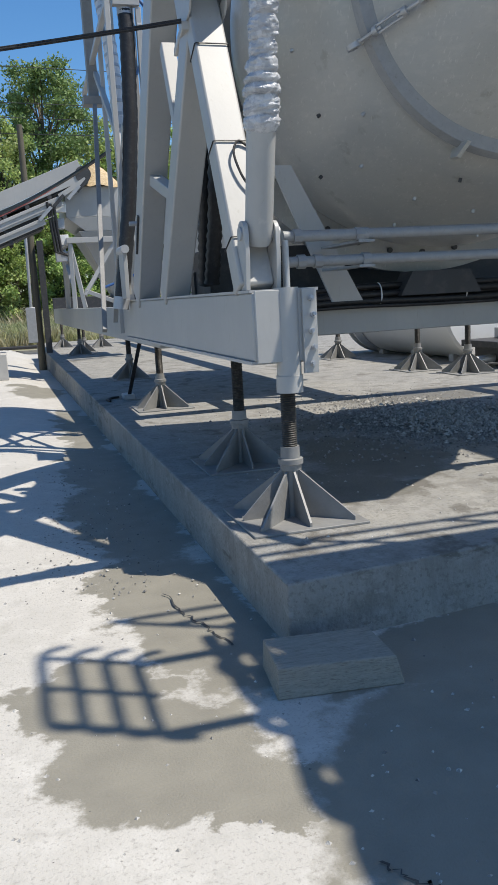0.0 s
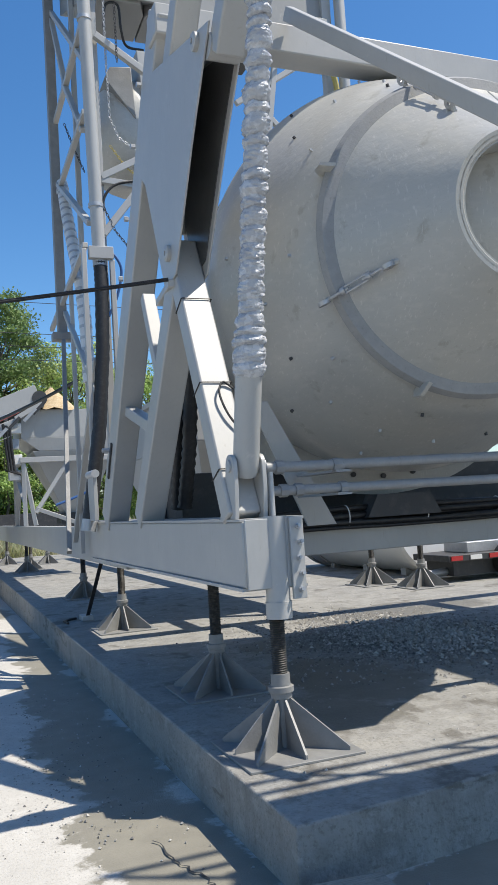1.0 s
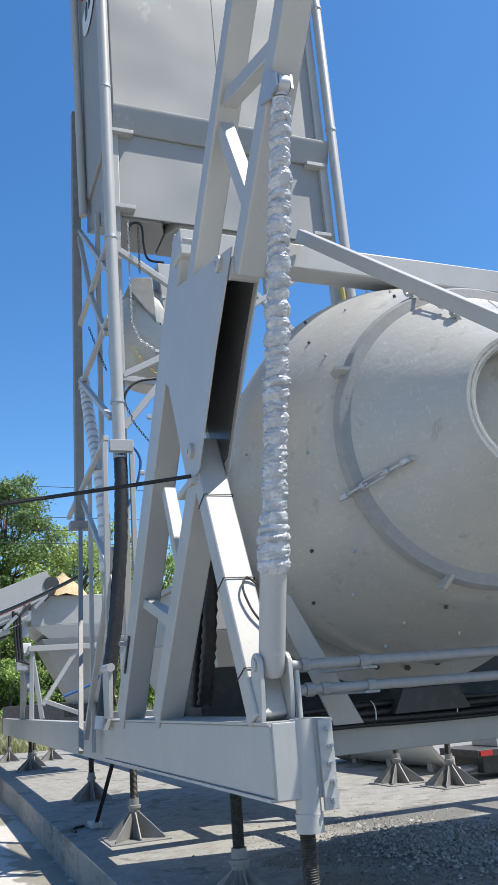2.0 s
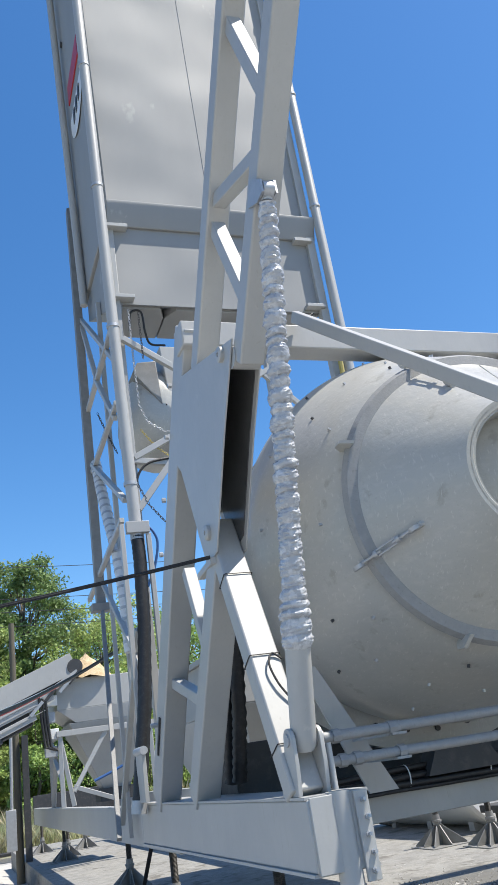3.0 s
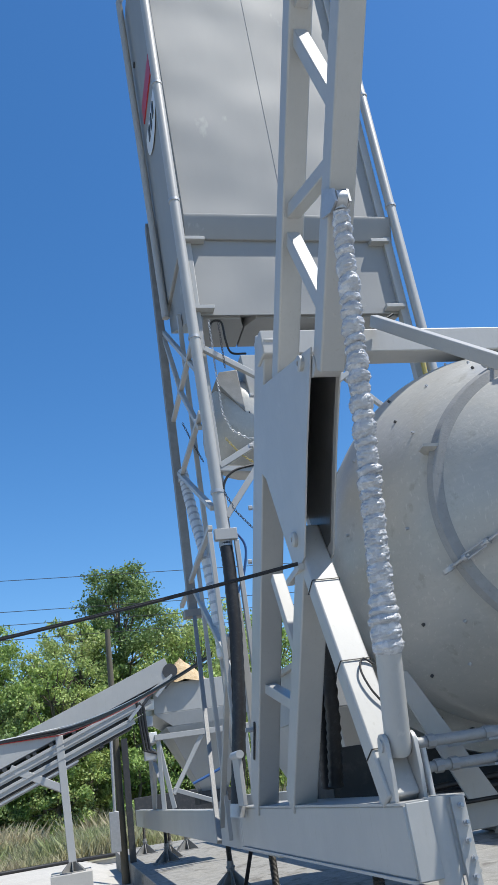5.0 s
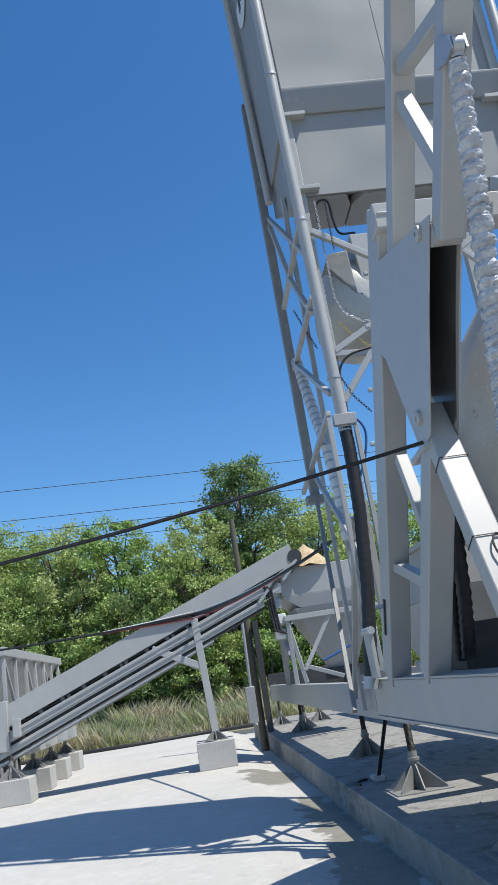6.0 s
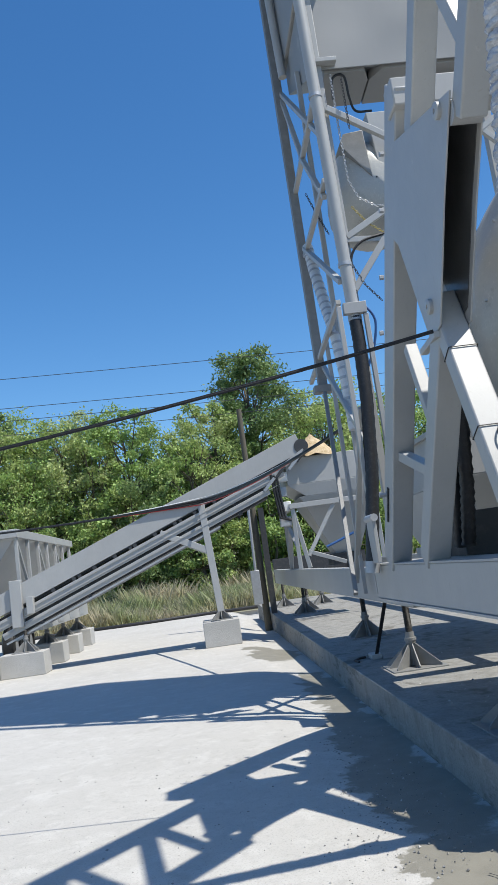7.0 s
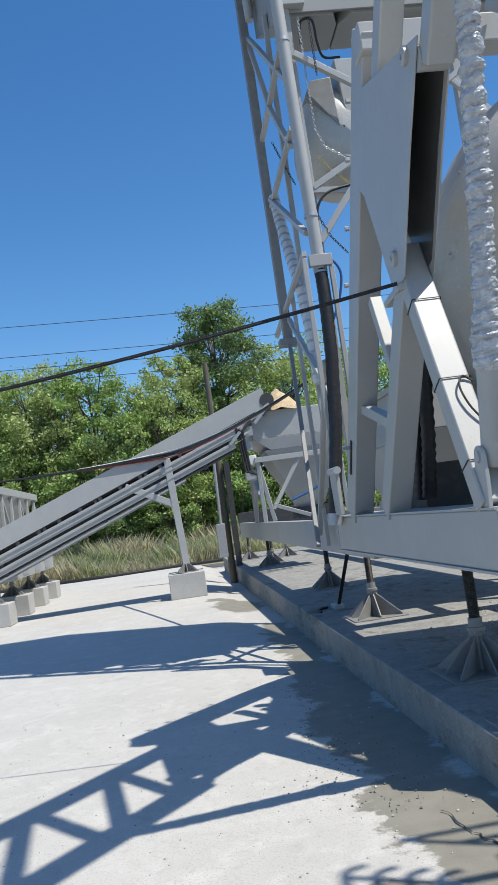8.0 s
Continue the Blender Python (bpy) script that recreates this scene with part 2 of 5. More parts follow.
# ---- building kit ----
class Solid:
    """Gathers vertices and faces; every shape is closed and has real thickness."""

    def __init__(self):
        self.v, self.f, self.s = [], [], []

    def add(self, verts, faces, smooth=False):
        k = len(self.v)
        self.v += [tuple(p) for p in verts]
        self.f += [tuple(i + k for i in q) for q in faces]
        self.s += [smooth] * len(faces)
        return self

    def box(self, lo, hi):
        (a, b, c), (d, e, f) = lo, hi
        return self.add([(a, b, c), (d, b, c), (d, e, c), (a, e, c), (a, b, f), (d, b, f), (d, e, f), (a, e, f)],
                        [(0, 3, 2, 1), (4, 5, 6, 7), (0, 1, 5, 4), (1, 2, 6, 5), (2, 3, 7, 6), (3, 0, 4, 7)])

    def beam(self, p, q, w, h, side=(1, 0, 0)):
        """A bar from p to q: w wide along side, h deep across it."""
        p, q = Vector(p), Vector(q)
        d = (q - p).normalized()
        s = Vector(side)
        s = (s - d * s.dot(d)).normalized()
        u = d.cross(s)
        ring = [s * (i * w / 2) + u * (j * h / 2) for i, j in ((-1, -1), (1, -1), (1, 1), (-1, 1))]
        return self.add([p + r for r in ring] + [q + r for r in ring],
                        [(3, 2, 1, 0), (4, 5, 6, 7), (0, 1, 5, 4), (1, 2, 6, 5), (2, 3, 7, 6), (3, 0, 4, 7)])

    def tube(self, p, q, r, r2=None, n=20):
        return self.sweep([p, q], [r, r if r2 is None else r2], n)

    def sweep(self, points, radii, n=12):
        pts = [Vector(p) for p in points]
        if not isinstance(radii, (list, tuple)):
            radii = [radii] * len(pts)
        verts, faces = [], []
        ref = None
        for i, p in enumerate(pts):
            d = (pts[min(i + 1, len(pts) - 1)] - pts[max(i - 1, 0)]).normalized()
            if ref is None:
                ref = Vector((0, 0, 1)) if abs(d.z) < 0.9 else Vector((1, 0, 0))
            u = (ref - d * ref.dot(d)).normalized()
            ref = u
            w = d.cross(u)
            verts += [p + (u * math.cos(t) + w * math.sin(t)) * radii[i] for t in (2 * math.pi * k / n for k in range(n))]
        for i in range(len(pts) - 1):
            for k in range(n):
                a, b = i * n + k, i * n + (k + 1) % n
                faces.append((a, b, b + n, a + n))
        self.add(verts, faces, True)
        m = len(self.v) - len(verts)
        self.f += [tuple(m + k for k in reversed(range(n))), tuple(m + len(verts) - n + k for k in range(n))]
        self.s += [False, False]
        return self

    def prism(self, outline, way):
        """A plate: a flat outline of points, pushed along way."""
        n = len(outline)
        pts = [Vector(p) for p in outline]
        return self.add(pts + [p + Vector(way) for p in pts],
                        [tuple(reversed(range(n))), tuple(range(n, 2 * n))] + [(i, (i + 1) % n, (i + 1) % n + n, i + n) for i in range(n)])

    def lathe(self, base, axis, profile, n=64, closed=False):
        """A turned shape: profile rows of (distance along the axis, radius)."""
        base, d = Vector(base), Vector(axis).normalized()
        u = d.orthogonal().normalized()
        w = d.cross(u)
        verts, faces = [], []
        for s, r in profile:
            verts += [base + d * s + (u * math.cos(t) + w * math.sin(t)) * r for t in (2 * math.pi * k / n for k in range(n))]
        rows = len(profile)
        for i in range(rows if closed else rows - 1):
            for k in range(n):
                a, b = i * n + k, i * n + (k + 1) % n
                c, e = ((i + 1) % rows) * n + (k + 1) % n, ((i + 1) % rows) * n + k
                faces.append((a, b, c, e))
        return self.add(verts, faces, True)


def part(name, solid, mat, parent=None, label="", bevel=0.0):
    """Links a Solid as one mesh object, under a thing or a part."""
    me = bpy.data.meshes.new(name)
    me.from_pydata(solid.v, [], solid.f)
    me.polygons.foreach_set("use_smooth", solid.s)
    bm = bmesh.new()
    bm.from_mesh(me)
    bmesh.ops.recalc_face_normals(bm, faces=bm.faces)
    bm.to_mesh(me)
    bm.free()
    me.materials.append(M[mat])
    me.set_sharp_from_angle(angle=radians(38))
    ob = new(name, me)
    if parent:
        ob.parent = parent
        ob.matrix_parent_inverse = parent.matrix_basis.inverted()
    if label:
        ob["label"] = label
    if bevel:
        mod = ob.modifiers.new("bevel", "BEVEL")
        mod.width, mod.segments, mod.limit_method, mod.angle_limit = bevel, 2, "ANGLE", radians(40)
    return ob


def thing(name, at, label, category, group="", kind=""):
    ob = new(name)
    ob.matrix_basis = Matrix.Translation(at)
    ob.empty_display_size = 0.1
    return tagged(ob, label, category, group, kind)


def hang(p, q, sag, n=16):
    """Points of a cable that hangs from p to q."""
    p, q = Vector(p), Vector(q)
    return [p.lerp(q, i / n) - Vector((0, 0, sag * 4 * (i / n) * (1 - i / n))) for i in range(n + 1)]


def curve_line(points, n=8):
    """A smooth line through the points."""
    q = [Vector(v) for v in points]
    q = [2 * q[0] - q[1]] + q + [2 * q[-1] - q[-2]]
    out = []
    for a, b, c, d in zip(q, q[1:], q[2:], q[3:]):
        for k in range(n):
            t = k / n
            out.append(0.5 * (2 * b + (c - a) * t + (2 * a - 5 * b + 4 * c - d) * t * t + (3 * b - a - 3 * c + d) * t ** 3))
    return out + [q[-2]]


# ---- ground and slab ----
rnd = random.Random(4)


soil = Solid().add([(-900, -900, -0.06), (900, -900, -0.06), (900, 900, -0.06), (-900, 900, -0.06), (-15.9, -11.9, -0.06), (29.9, -11.9, -0.06), (29.9, 33.1, -0.06), (-15.9, 33.1, -0.06)],
                   [(0, 1, 5, 4), (1, 2, 6, 5), (2, 3, 7, 6), (3, 0, 4, 7)])
tagged(part("ground", soil, "soil"), "dry brown soil and scrub beyond the concrete yard", "ground", kind="structure")
def yard_top(x, y):
    """The yard falls into a shallow gutter along the slab's foot."""
    k = min(1.0, max(0.0, (x + 0.15) / 1.0))
    return -0.0086 * max(0.0, y - 3.2) * k * k * (3 - 2 * k)


yard = Solid()
yx = [-16.0, -8.0, -2.0] + [-0.15 + 0.125 * i for i in range(9)] + [1.6, 5.0, 30.0]
yy = [-12.0, -4.0, 0.0] + [3.2 + 1.5 * i for i in range(21)]
yard.add([(x, y, yard_top(x, y)) for y in yy for x in yx],
         [(j * len(yx) + i, j * len(yx) + i + 1, (j + 1) * len(yx) + i + 1, (j + 1) * len(yx) + i) for j in range(len(yy) - 1) for i in range(len(yx) - 1)], True)
yard.add([(-16, -12, -0.5), (30, -12, -0.5), (30, 33.2, -0.5), (-16, 33.2, -0.5), (-16, -12, 0), (30, -12, 0), (30, 33.2, -0.258), (-16, 33.2, 0)],
         [(3, 2, 1, 0), (0, 1, 5, 4), (1, 2, 6, 5), (2, 3, 7, 6), (3, 0, 4, 7)])
tagged(part("pavement", yard, "ground"), "pale sunlit concrete yard dusted with silt and grit", "pavement", kind="structure")
slab = Solid().prism([(1.0, 3.0, -0.35), (16.0, 4.6, -0.35), (16.0, 29.6, -0.35), (0.985, 29.6, -0.35)], (0, 0, 0.65))
tagged(part("platform", slab, "slab", bevel=0.012), "raised grey concrete slab with stained rough edges", "concrete slab", kind="structure")


def crack(points, width, z, label):
    """A thin dark raised seam of crumbs along a crack."""
    r = random.Random(len(points) * 7 + int(points[0][1] * 10))
    left, right = [], []
    fine = []
    for (ax, ay), (bx, by) in zip(points, points[1:]):
        for k in range(8):
            fine.append((ax + (bx - ax) * k / 8 + r.uniform(-0.012, 0.012), ay + (by - ay) * k / 8 + r.uniform(-0.012, 0.012)))
    for i, (x, y) in enumerate(fine):
        w = width * r.uniform(0.4, 1.3)
        left.append((x - w, y, z))
        right.append((x + w, y + w * 0.3, z))
    s = Solid()
    n = len(fine)
    s.add(left + right, [(i, i + 1, n + i + 1, n + i) for i in range(n - 1)])
    return tagged(part("crack", s, "dark"), label, "crack", kind="structure")


crack([(0.62, 3.9), (0.66, 3.6), (0.73, 3.35), (0.80, 3.1)], 0.005, 0.0055, "thin crack in the concrete beside the slab")
crack([(0.78, 1.66), (0.82, 1.58), (0.90, 1.50), (0.97, 1.44)], 0.005, 0.0055, "jagged crack in the yard concrete")
crack([(2.0, 6.9), (2.4, 6.6), (2.9, 6.5), (3.4, 6.35)], 0.006, 0.3045, "dark crack across the slab")


# ---- timber offcut ----
t_lo = [(0.805, 2.60, 0.0), (1.31, 2.54, 0.0), (1.36, 2.86, 0.0), (0.84, 2.90, 0.0)]
t_hi = [(0.815, 2.61, 0.125), (1.285, 2.56, 0.115), (1.30, 2.86, 0.115), (0.845, 2.89, 0.125)]
tim = Solid().add(t_lo + t_hi, [(0, 3, 2, 1), (4, 5, 6, 7), (0, 1, 5, 4), (1, 2, 6, 5), (2, 3, 7, 6), (3, 0, 4, 7)])
tagged(part("timber_block", tim, "wood", bevel=0.006), "weathered offcut of heavy timber lying against the slab corner", "timber")


# ---- screw jack stands ----
def jack_stand(at, top, group="screw jack stands", label="grey steel jack stand with finned foot bolted on the slab", size=0.32, mat="jack"):
    x, y, z = at
    k = size / 0.32
    t = thing("jack_stand", at, label, "jack stand", group)
    part("base_plate", Solid().box((x - size, y - size, z), (x + size, y + size, z + 0.014)), mat, t, bevel=0.003)
    zt = z + 0.27 * k
    for i in range(8):
        a = math.pi * i / 4
        c, s_ = math.cos(a), math.sin(a)
        reach = (0.285 if i % 2 == 0 else 0.37) * k
        n = Vector((-s_, c, 0)) * 0.006
        o = [Vector((x + c * 0.03, y + s_ * 0.03, z + 0.012)), Vector((x + c * reach, y + s_ * reach, z + 0.012)), Vector((x + c * reach, y + s_ * reach, z + 0.035)),
             Vector((x + c * 0.052, y + s_ * 0.052, zt)), Vector((x + c * 0.03, y + s_ * 0.03, zt))]
        part("fin", Solid().prism([p - n for p in o], n * 2), mat, t)
    part("post", Solid().tube((x, y, z + 0.01), (x, y, zt + 0.02), 0.046 * k, n=16), mat, t)
    part("collar", Solid().lathe((x, y, zt), (0, 0, 1), [(0, 0.03), (0, 0.058 * k), (0.03, 0.060 * k), (0.034, 0.070 * k), (0.062, 0.070 * k), (0.066, 0.054 * k), (0.13, 0.052 * k), (0.13, 0.03)], 24, True), mat, t)
    prof = []
    h, step = zt + 0.1, 0.012
    zz = 0.0
    while zz < top - h:
        prof += [(zz, 0.043 * k), (zz + step / 2, 0.038 * k)]
        zz += step
    part("screw", Solid().lathe((x, y, h), (0, 0, 1), [(0, 0.001)] + prof + [(top - h, 0.001)], 16), "screw", t, "dark oiled jack screw")
    return t


SLAB = 0.30
for jx, jy, top in ((1.385, 4.0, 1.04), (1.54, 5.55, 1.06), (1.62, 9.15, 1.06), (1.86, 13.2, 1.06), (1.75, 21.0, 1.02), (1.95, 22.0, 1.02), (1.62, 25.4, 1.02), (2.66, 24.2, 1.02),
                    (5.85, 13.9, 1.25), (5.85, 10.85, 1.25), (6.15, 9.95, 1.25)):
    jack_stand((jx, jy, SLAB), top)


# ---- the mixer's steel frame ----
XL, XR = 1.17, 1.37
frame_ = thing("mixer_frame", (1.3, 6.0, 1.05), "light grey painted steel support frame of the concrete mixer", "steel frame")


def channel(p, q, w, h, parent, name, mat="paint", bevel=0.012):
    return part(name, Solid().beam(p, q, w, h), mat, parent, bevel=bevel)


part("outrigger_beam", Solid().box((1.19, 3.93, 1.175), (1.52, 8.46, 1.53)), "paint", frame_, "deep grey box beam with welded flanges", 0.01)
part("top_flange", Solid().box((1.182, 3.94, 1.53), (1.56, 8.47, 1.545)), "paint", frame_)
part("bottom_flange", Solid().box((1.175, 3.94, 1.158), (1.56, 8.47, 1.175)), "paint", frame_)
part("end_plate", Solid().box((1.20, 3.912, 1.165), (1.50, 3.93, 1.54)), "paint", frame_, "welded end plate", 0.004)
sl = part("leg_sleeve", Solid().lathe((1.385, 3.955, 1.0), (0, 0, 1), [(0, 0.05), (0, 0.072), (0.09, 0.072), (0.09, 0.066), (0.55, 0.066), (0.55, 0.05)], 32, True), "paint", frame_, "round jack sleeve welded on the beam end")
fl = part("bolt_flange", Solid().box((1.45, 3.888, 1.10), (1.53, 3.91, 1.54)), "paint", frame_, bevel=0.003)
for i in range(5):
    part("bolt", Solid().tube((1.495 + 0.012 * (i % 2), 3.89, 1.15 + i * 0.085), (1.485 + 0.012 * (i % 2), 3.835, 1.155 + i * 0.085), 0.010, n=8), "galv", fl)
    part("nut", Solid().tube((1.495 + 0.012 * (i % 2), 3.888, 1.15 + i * 0.085), (1.493 + 0.012 * (i % 2), 3.872, 1.152 + i * 0.085), 0.017, n=6), "galv", fl)

# raking columns and strut, side on
part("column", Solid().beam((1.27, 7.62, 1.545), (1.27, 5.00, 5.06), 0.20, 0.29), "paint", frame_, "raking box column", 0.012)
part("column", Solid().beam((1.27, 6.28, 1.545), (1.27, 4.90, 3.21), 0.198, 0.20), "paint", frame_, "raking box column", 0.012)
part("strut", Solid().beam((1.27, 5.02, 3.40), (1.27, 4.135, 1.548), 0.196, 0.145), "paint", frame_, "short pale box strut", 0.014)
# Added cover webs close the gusset box and keep light out of it.
part("top_web", Solid().prism([(1.172, 4.10, 4.335), (1.172, 5.06, 4.62), (1.172, 5.05, 4.60), (1.172, 4.11, 4.315)], (0.196, 0, 0)), "paint", frame_)
part("rear_web", Solid().prism([(1.172, 5.06, 4.60), (1.172, 5.20, 3.55), (1.172, 5.18, 3.55), (1.172, 5.04, 4.60)], (0.196, 0, 0)), "paint", frame_)
part("brace", Solid().beam((1.27, 6.75, 2.50), (1.27, 5.70, 2.20), 0.10, 0.09), "paint", frame_, bevel=0.008)
part("brace", Solid().beam((1.27, 5.95, 3.30), (1.27, 5.55, 2.45), 0.10, 0.09), "paint", frame_, bevel=0.008)
part("cable_arm", Solid().beam((1.27, 5.60, 3.16), (1.16, 4.86, 3.10), 0.06, 0.05), "paint", frame_, bevel=0.006)
GUS = [(4.88, 3.12), (5.06, 3.14), (5.42, 3.98), (5.60, 4.15), (5.09, 4.66), (3.88, 4.31), (4.30, 3.80), (4.78, 3.14)]
for gx in (XL - 0.012, XR):
    g = part("gusset_plate", Solid().prism([(gx, y, z) for y, z in GUS], (0.012, 0, 0)), "paint", frame_, "large flat gusset plate", 0.003)
    for by, bz in ((4.10, 4.31), (4.90, 3.31)):
        sx = -1 if gx < 1.3 else 1
        x0 = gx if sx < 0 else gx + 0.012
        part("pin_cap", Solid().lathe((x0, by, bz), (sx, 0, 0), [(0, 0.0), (0, 0.055), (0.025, 0.055), (0.032, 0.045), (0.032, 0.018), (0.014, 0.016), (0.014, 0.0)], 20), "paint", g)

# Added dark sheet darkens the shaded recess between the gusset plates.
part("recess_sheet", Solid().prism([(XR - 0.006, 4.72 + (y - 4.72) * 0.86, 3.95 + (z - 3.95) * 0.88) for y, z in GUS], (0.004, 0, 0)), "recess_dark", frame_, "added dark glossy sheet that darkens the hinge box inside")

# header over the drum
hdr = part("header_beam", Solid().box((1.15, 4.90, 4.845), (4.26, 5.12, 5.065)), "paint", frame_, "long top beam over the drum", 0.012)
part("end_cap", Solid().box((4.22, 4.86, 4.74), (4.30, 5.18, 5.11)), "paint", hdr, bevel=0.01)
part("header_column", Solid().box((4.10, 4.92, 1.45), (4.36, 5.12, 4.79)), "paint", frame_, bevel=0.012)
part("raker", Solid().beam((2.12, 4.84, 5.10), (2.60, 2.73, 3.18), 0.07, 0.10, (1, 0, 0)), "paint", frame_, "slanting brace in front of the top beam", 0.008)

# main beam to the right with its far twin
part("main_beam", Solid().box((1.52, 5.74, 1.19), (12.0, 5.96, 1.42)), "paint", frame_, "long horizontal main beam", 0.008)
part("main_beam", Solid().box((1.52, 8.1, 1.19), (12.0, 8.32, 1.46)), "paint", frame_, "long horizontal main beam", 0.008)
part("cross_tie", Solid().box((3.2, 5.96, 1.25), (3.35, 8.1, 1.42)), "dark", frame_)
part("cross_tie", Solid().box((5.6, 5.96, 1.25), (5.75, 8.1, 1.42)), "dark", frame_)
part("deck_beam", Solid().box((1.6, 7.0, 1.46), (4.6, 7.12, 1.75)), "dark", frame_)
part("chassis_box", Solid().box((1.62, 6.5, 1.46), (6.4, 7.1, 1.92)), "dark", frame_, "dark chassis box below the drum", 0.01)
part("pipe_bracket", Solid().prism([(1.62, 4.80, 2.30), (1.75, 4.80, 2.30), (2.28, 4.95, 1.45), (2.06, 4.95, 1.45)], (0, 0.02, 0)), "paint", frame_, "slanting plate that carries the pipes")

# lugs of the hydraulic cylinder on the beam end
for lx in (1.195, 1.365):
    o = [(lx, 4.30, 1.545), (lx, 4.04, 1.545), (lx, 4.02, 1.70)] + [(lx, 4.085 + 0.065 * math.cos(a), 1.84 + 0.065 * math.sin(a)) for a in (math.pi + i * -math.pi / 8 for i in range(9))] + [(lx, 4.18, 1.72)]
    part("lug", Solid().prism(o, (0.025, 0, 0)), "paint", frame_, "rounded pivot lug", 0.003)
part("lug_web", Solid().prism([(1.215, 4.25, 1.545), (1.37, 4.25, 1.545), (1.37, 4.25, 1.82), (1.30, 4.25, 1.74), (1.215, 4.25, 1.80)], (0, 0.02, 0)), "paint", frame_)
part("threaded_rod", Solid().tube((1.45, 4.12, 1.55), (1.45, 4.12, 1.80), 0.02, n=10), "galv", frame_)


# ---- unseen platform added to cast shadows at the mixer's front ----
plat = thing("shadow_platform", (4.6, 0.0, 0.0), "unseen grey steel platform with tubular handrails, added for its shadows", "platform")
part("deck", Solid().box((3.12, -2.2, 4.96), (7.2, 2.08, 5.02)), "paint", plat, bevel=0.006)
for y in (1.2, 1.5, 1.8):
    part("rail_post", Solid().tube((2.68, y, 5.0), (2.68, y, 5.9), 0.022, n=10), "galv", plat)
for y in (1.2, 1.8):
    part("deck_bracket", Solid().box((2.64, y - 0.03, 4.96), (3.14, y + 0.03, 5.0)), "paint", plat)
for z in (5.07, 5.34, 5.62, 5.9):
    part("hand_rail", Solid().sweep(curve_line([(2.80, 1.12, z), (2.71, 1.15, z), (2.68, 1.24, z), (2.68, 1.5, z), (2.68, 1.76, z), (2.71, 1.85, z), (2.80, 1.88, z)], 5), 0.022, 10), "galv", plat)
# Wavy hoses added along the edge make the deck's shadow ragged.
hr = random.Random(8)
for k in range(3):
    part("shadow_edge_hose", Solid().sweep(curve_line([(3.10 + hr.uniform(-0.12, 0.04), -2.1 + 0.17 * i, 4.93 + hr.uniform(-0.03, 0.08)) for i in range(25)], 5), 0.035, 8), "rubber", plat, "unseen black hoses added to roughen the deck's shadow edge")
# More unseen rails, for thin shadow stripes on the slab.
for z in (5.5, 6.05):
    part("hand_rail", Solid().tube((3.1, 2.04, z), (5.4, 2.04, z), 0.024, n=10), "galv", plat)
for x in (3.1, 3.9, 4.7, 5.4):
    part("rail_post", Solid().tube((x, 2.04, 5.0), (x, 2.04, 6.05), 0.022, n=10), "galv", plat)
for x, y in ((3.1, -2.1), (7.0, -2.1), (7.0, 1.5)):
    part("leg", Solid().box((x - 0.05, y - 0.05, 0.0), (x + 0.05, y + 0.05, 4.96)), "paint", plat, bevel=0.006)

# Out-of-view hopper added to throw shade over the slab and columns.
ch = thing("unseen_shade_hopper", (6.8, 4.4, 0.3), "unseen grey steel hopper on braced legs, added to shade the slab", "hopper")
part("shell", Solid().add([(6.2, 3.6, 3.0), (7.4, 3.6, 3.0), (7.4, 5.2, 3.0), (6.2, 5.2, 3.0), (5.5, 2.9, 4.2), (8.1, 2.9, 4.2), (8.1, 6.3, 4.2), (5.5, 6.3, 4.2)],
                          [(0, 3, 2, 1), (4, 5, 6, 7), (0, 1, 5, 4), (1, 2, 6, 5), (2, 3, 7, 6), (3, 0, 4, 7)]), "paint", ch, bevel=0.01)
part("upper_box", Solid().box((5.5, 2.9, 4.2), (8.1, 6.3, 5.4)), "paint", ch, bevel=0.01)
for x, y in ((5.6, 3.3), (8.0, 3.3), (8.0, 5.7)):
    part("leg", Solid().box((x - 0.08, y - 0.08, 0.30 if y > 4 else 0.02), (x + 0.08, y + 0.08, 4.2)), "paint", ch, bevel=0.008)
part("brace", Solid().beam((5.6, 3.3, 0.6), (8.0, 3.3, 2.9), 0.09, 0.09, (0, 1, 0)), "paint", ch)
part("brace", Solid().beam((8.0, 3.3, 0.6), (5.6, 3.3, 2.9), 0.09, 0.09, (0, 1, 0)), "paint", ch)
part("brace", Solid().beam((8.0, 3.3, 0.6), (8.0, 5.7, 2.9), 0.09, 0.09), "paint", ch)


# ---- hydraulic cylinder in plastic film ----
def bisect_band(edges, v):
    lo, hi = 0, len(edges) - 2
    while lo < hi:
        m = (lo + hi + 1) // 2
        lo, hi = (m, hi) if edges[m] <= v else (lo, m - 1)
    return lo



cyl = thing("hydraulic_cylinder", (1.295, 4.085, 1.84), "grey hydraulic cylinder with its rod wrapped in silvery plastic film", "hydraulic cylinder")
c0, c1 = Vector((1.295, 4.085, 1.84)), Vector((1.212, 3.085, 4.85))
cd = (c1 - c0).normalized()
part("pin", Solid().tube((1.185, 4.085, 1.84), (1.405, 4.085, 1.84), 0.035, n=20), "galv", cyl)
part("barrel", Solid().lathe(c0, cd, [(-0.06, 0.0), (-0.06, 0.06), (-0.03, 0.072), (0.02, 0.074), (0.62, 0.074), (0.62, 0.0)], 32), "paint", cyl, "smooth grey cylinder barrel")
wrap = Solid()
rw = random.Random(12)
L0, L1, NR, NS = 0.50, 3.10, 560, 72
ru = cd.orthogonal().normalized()
rv = cd.cross(ru)
edges = [L0 - 0.1]
while edges[-1] < L1 + 0.1:
    edges.append(edges[-1] + rw.uniform(0.045, 0.12))
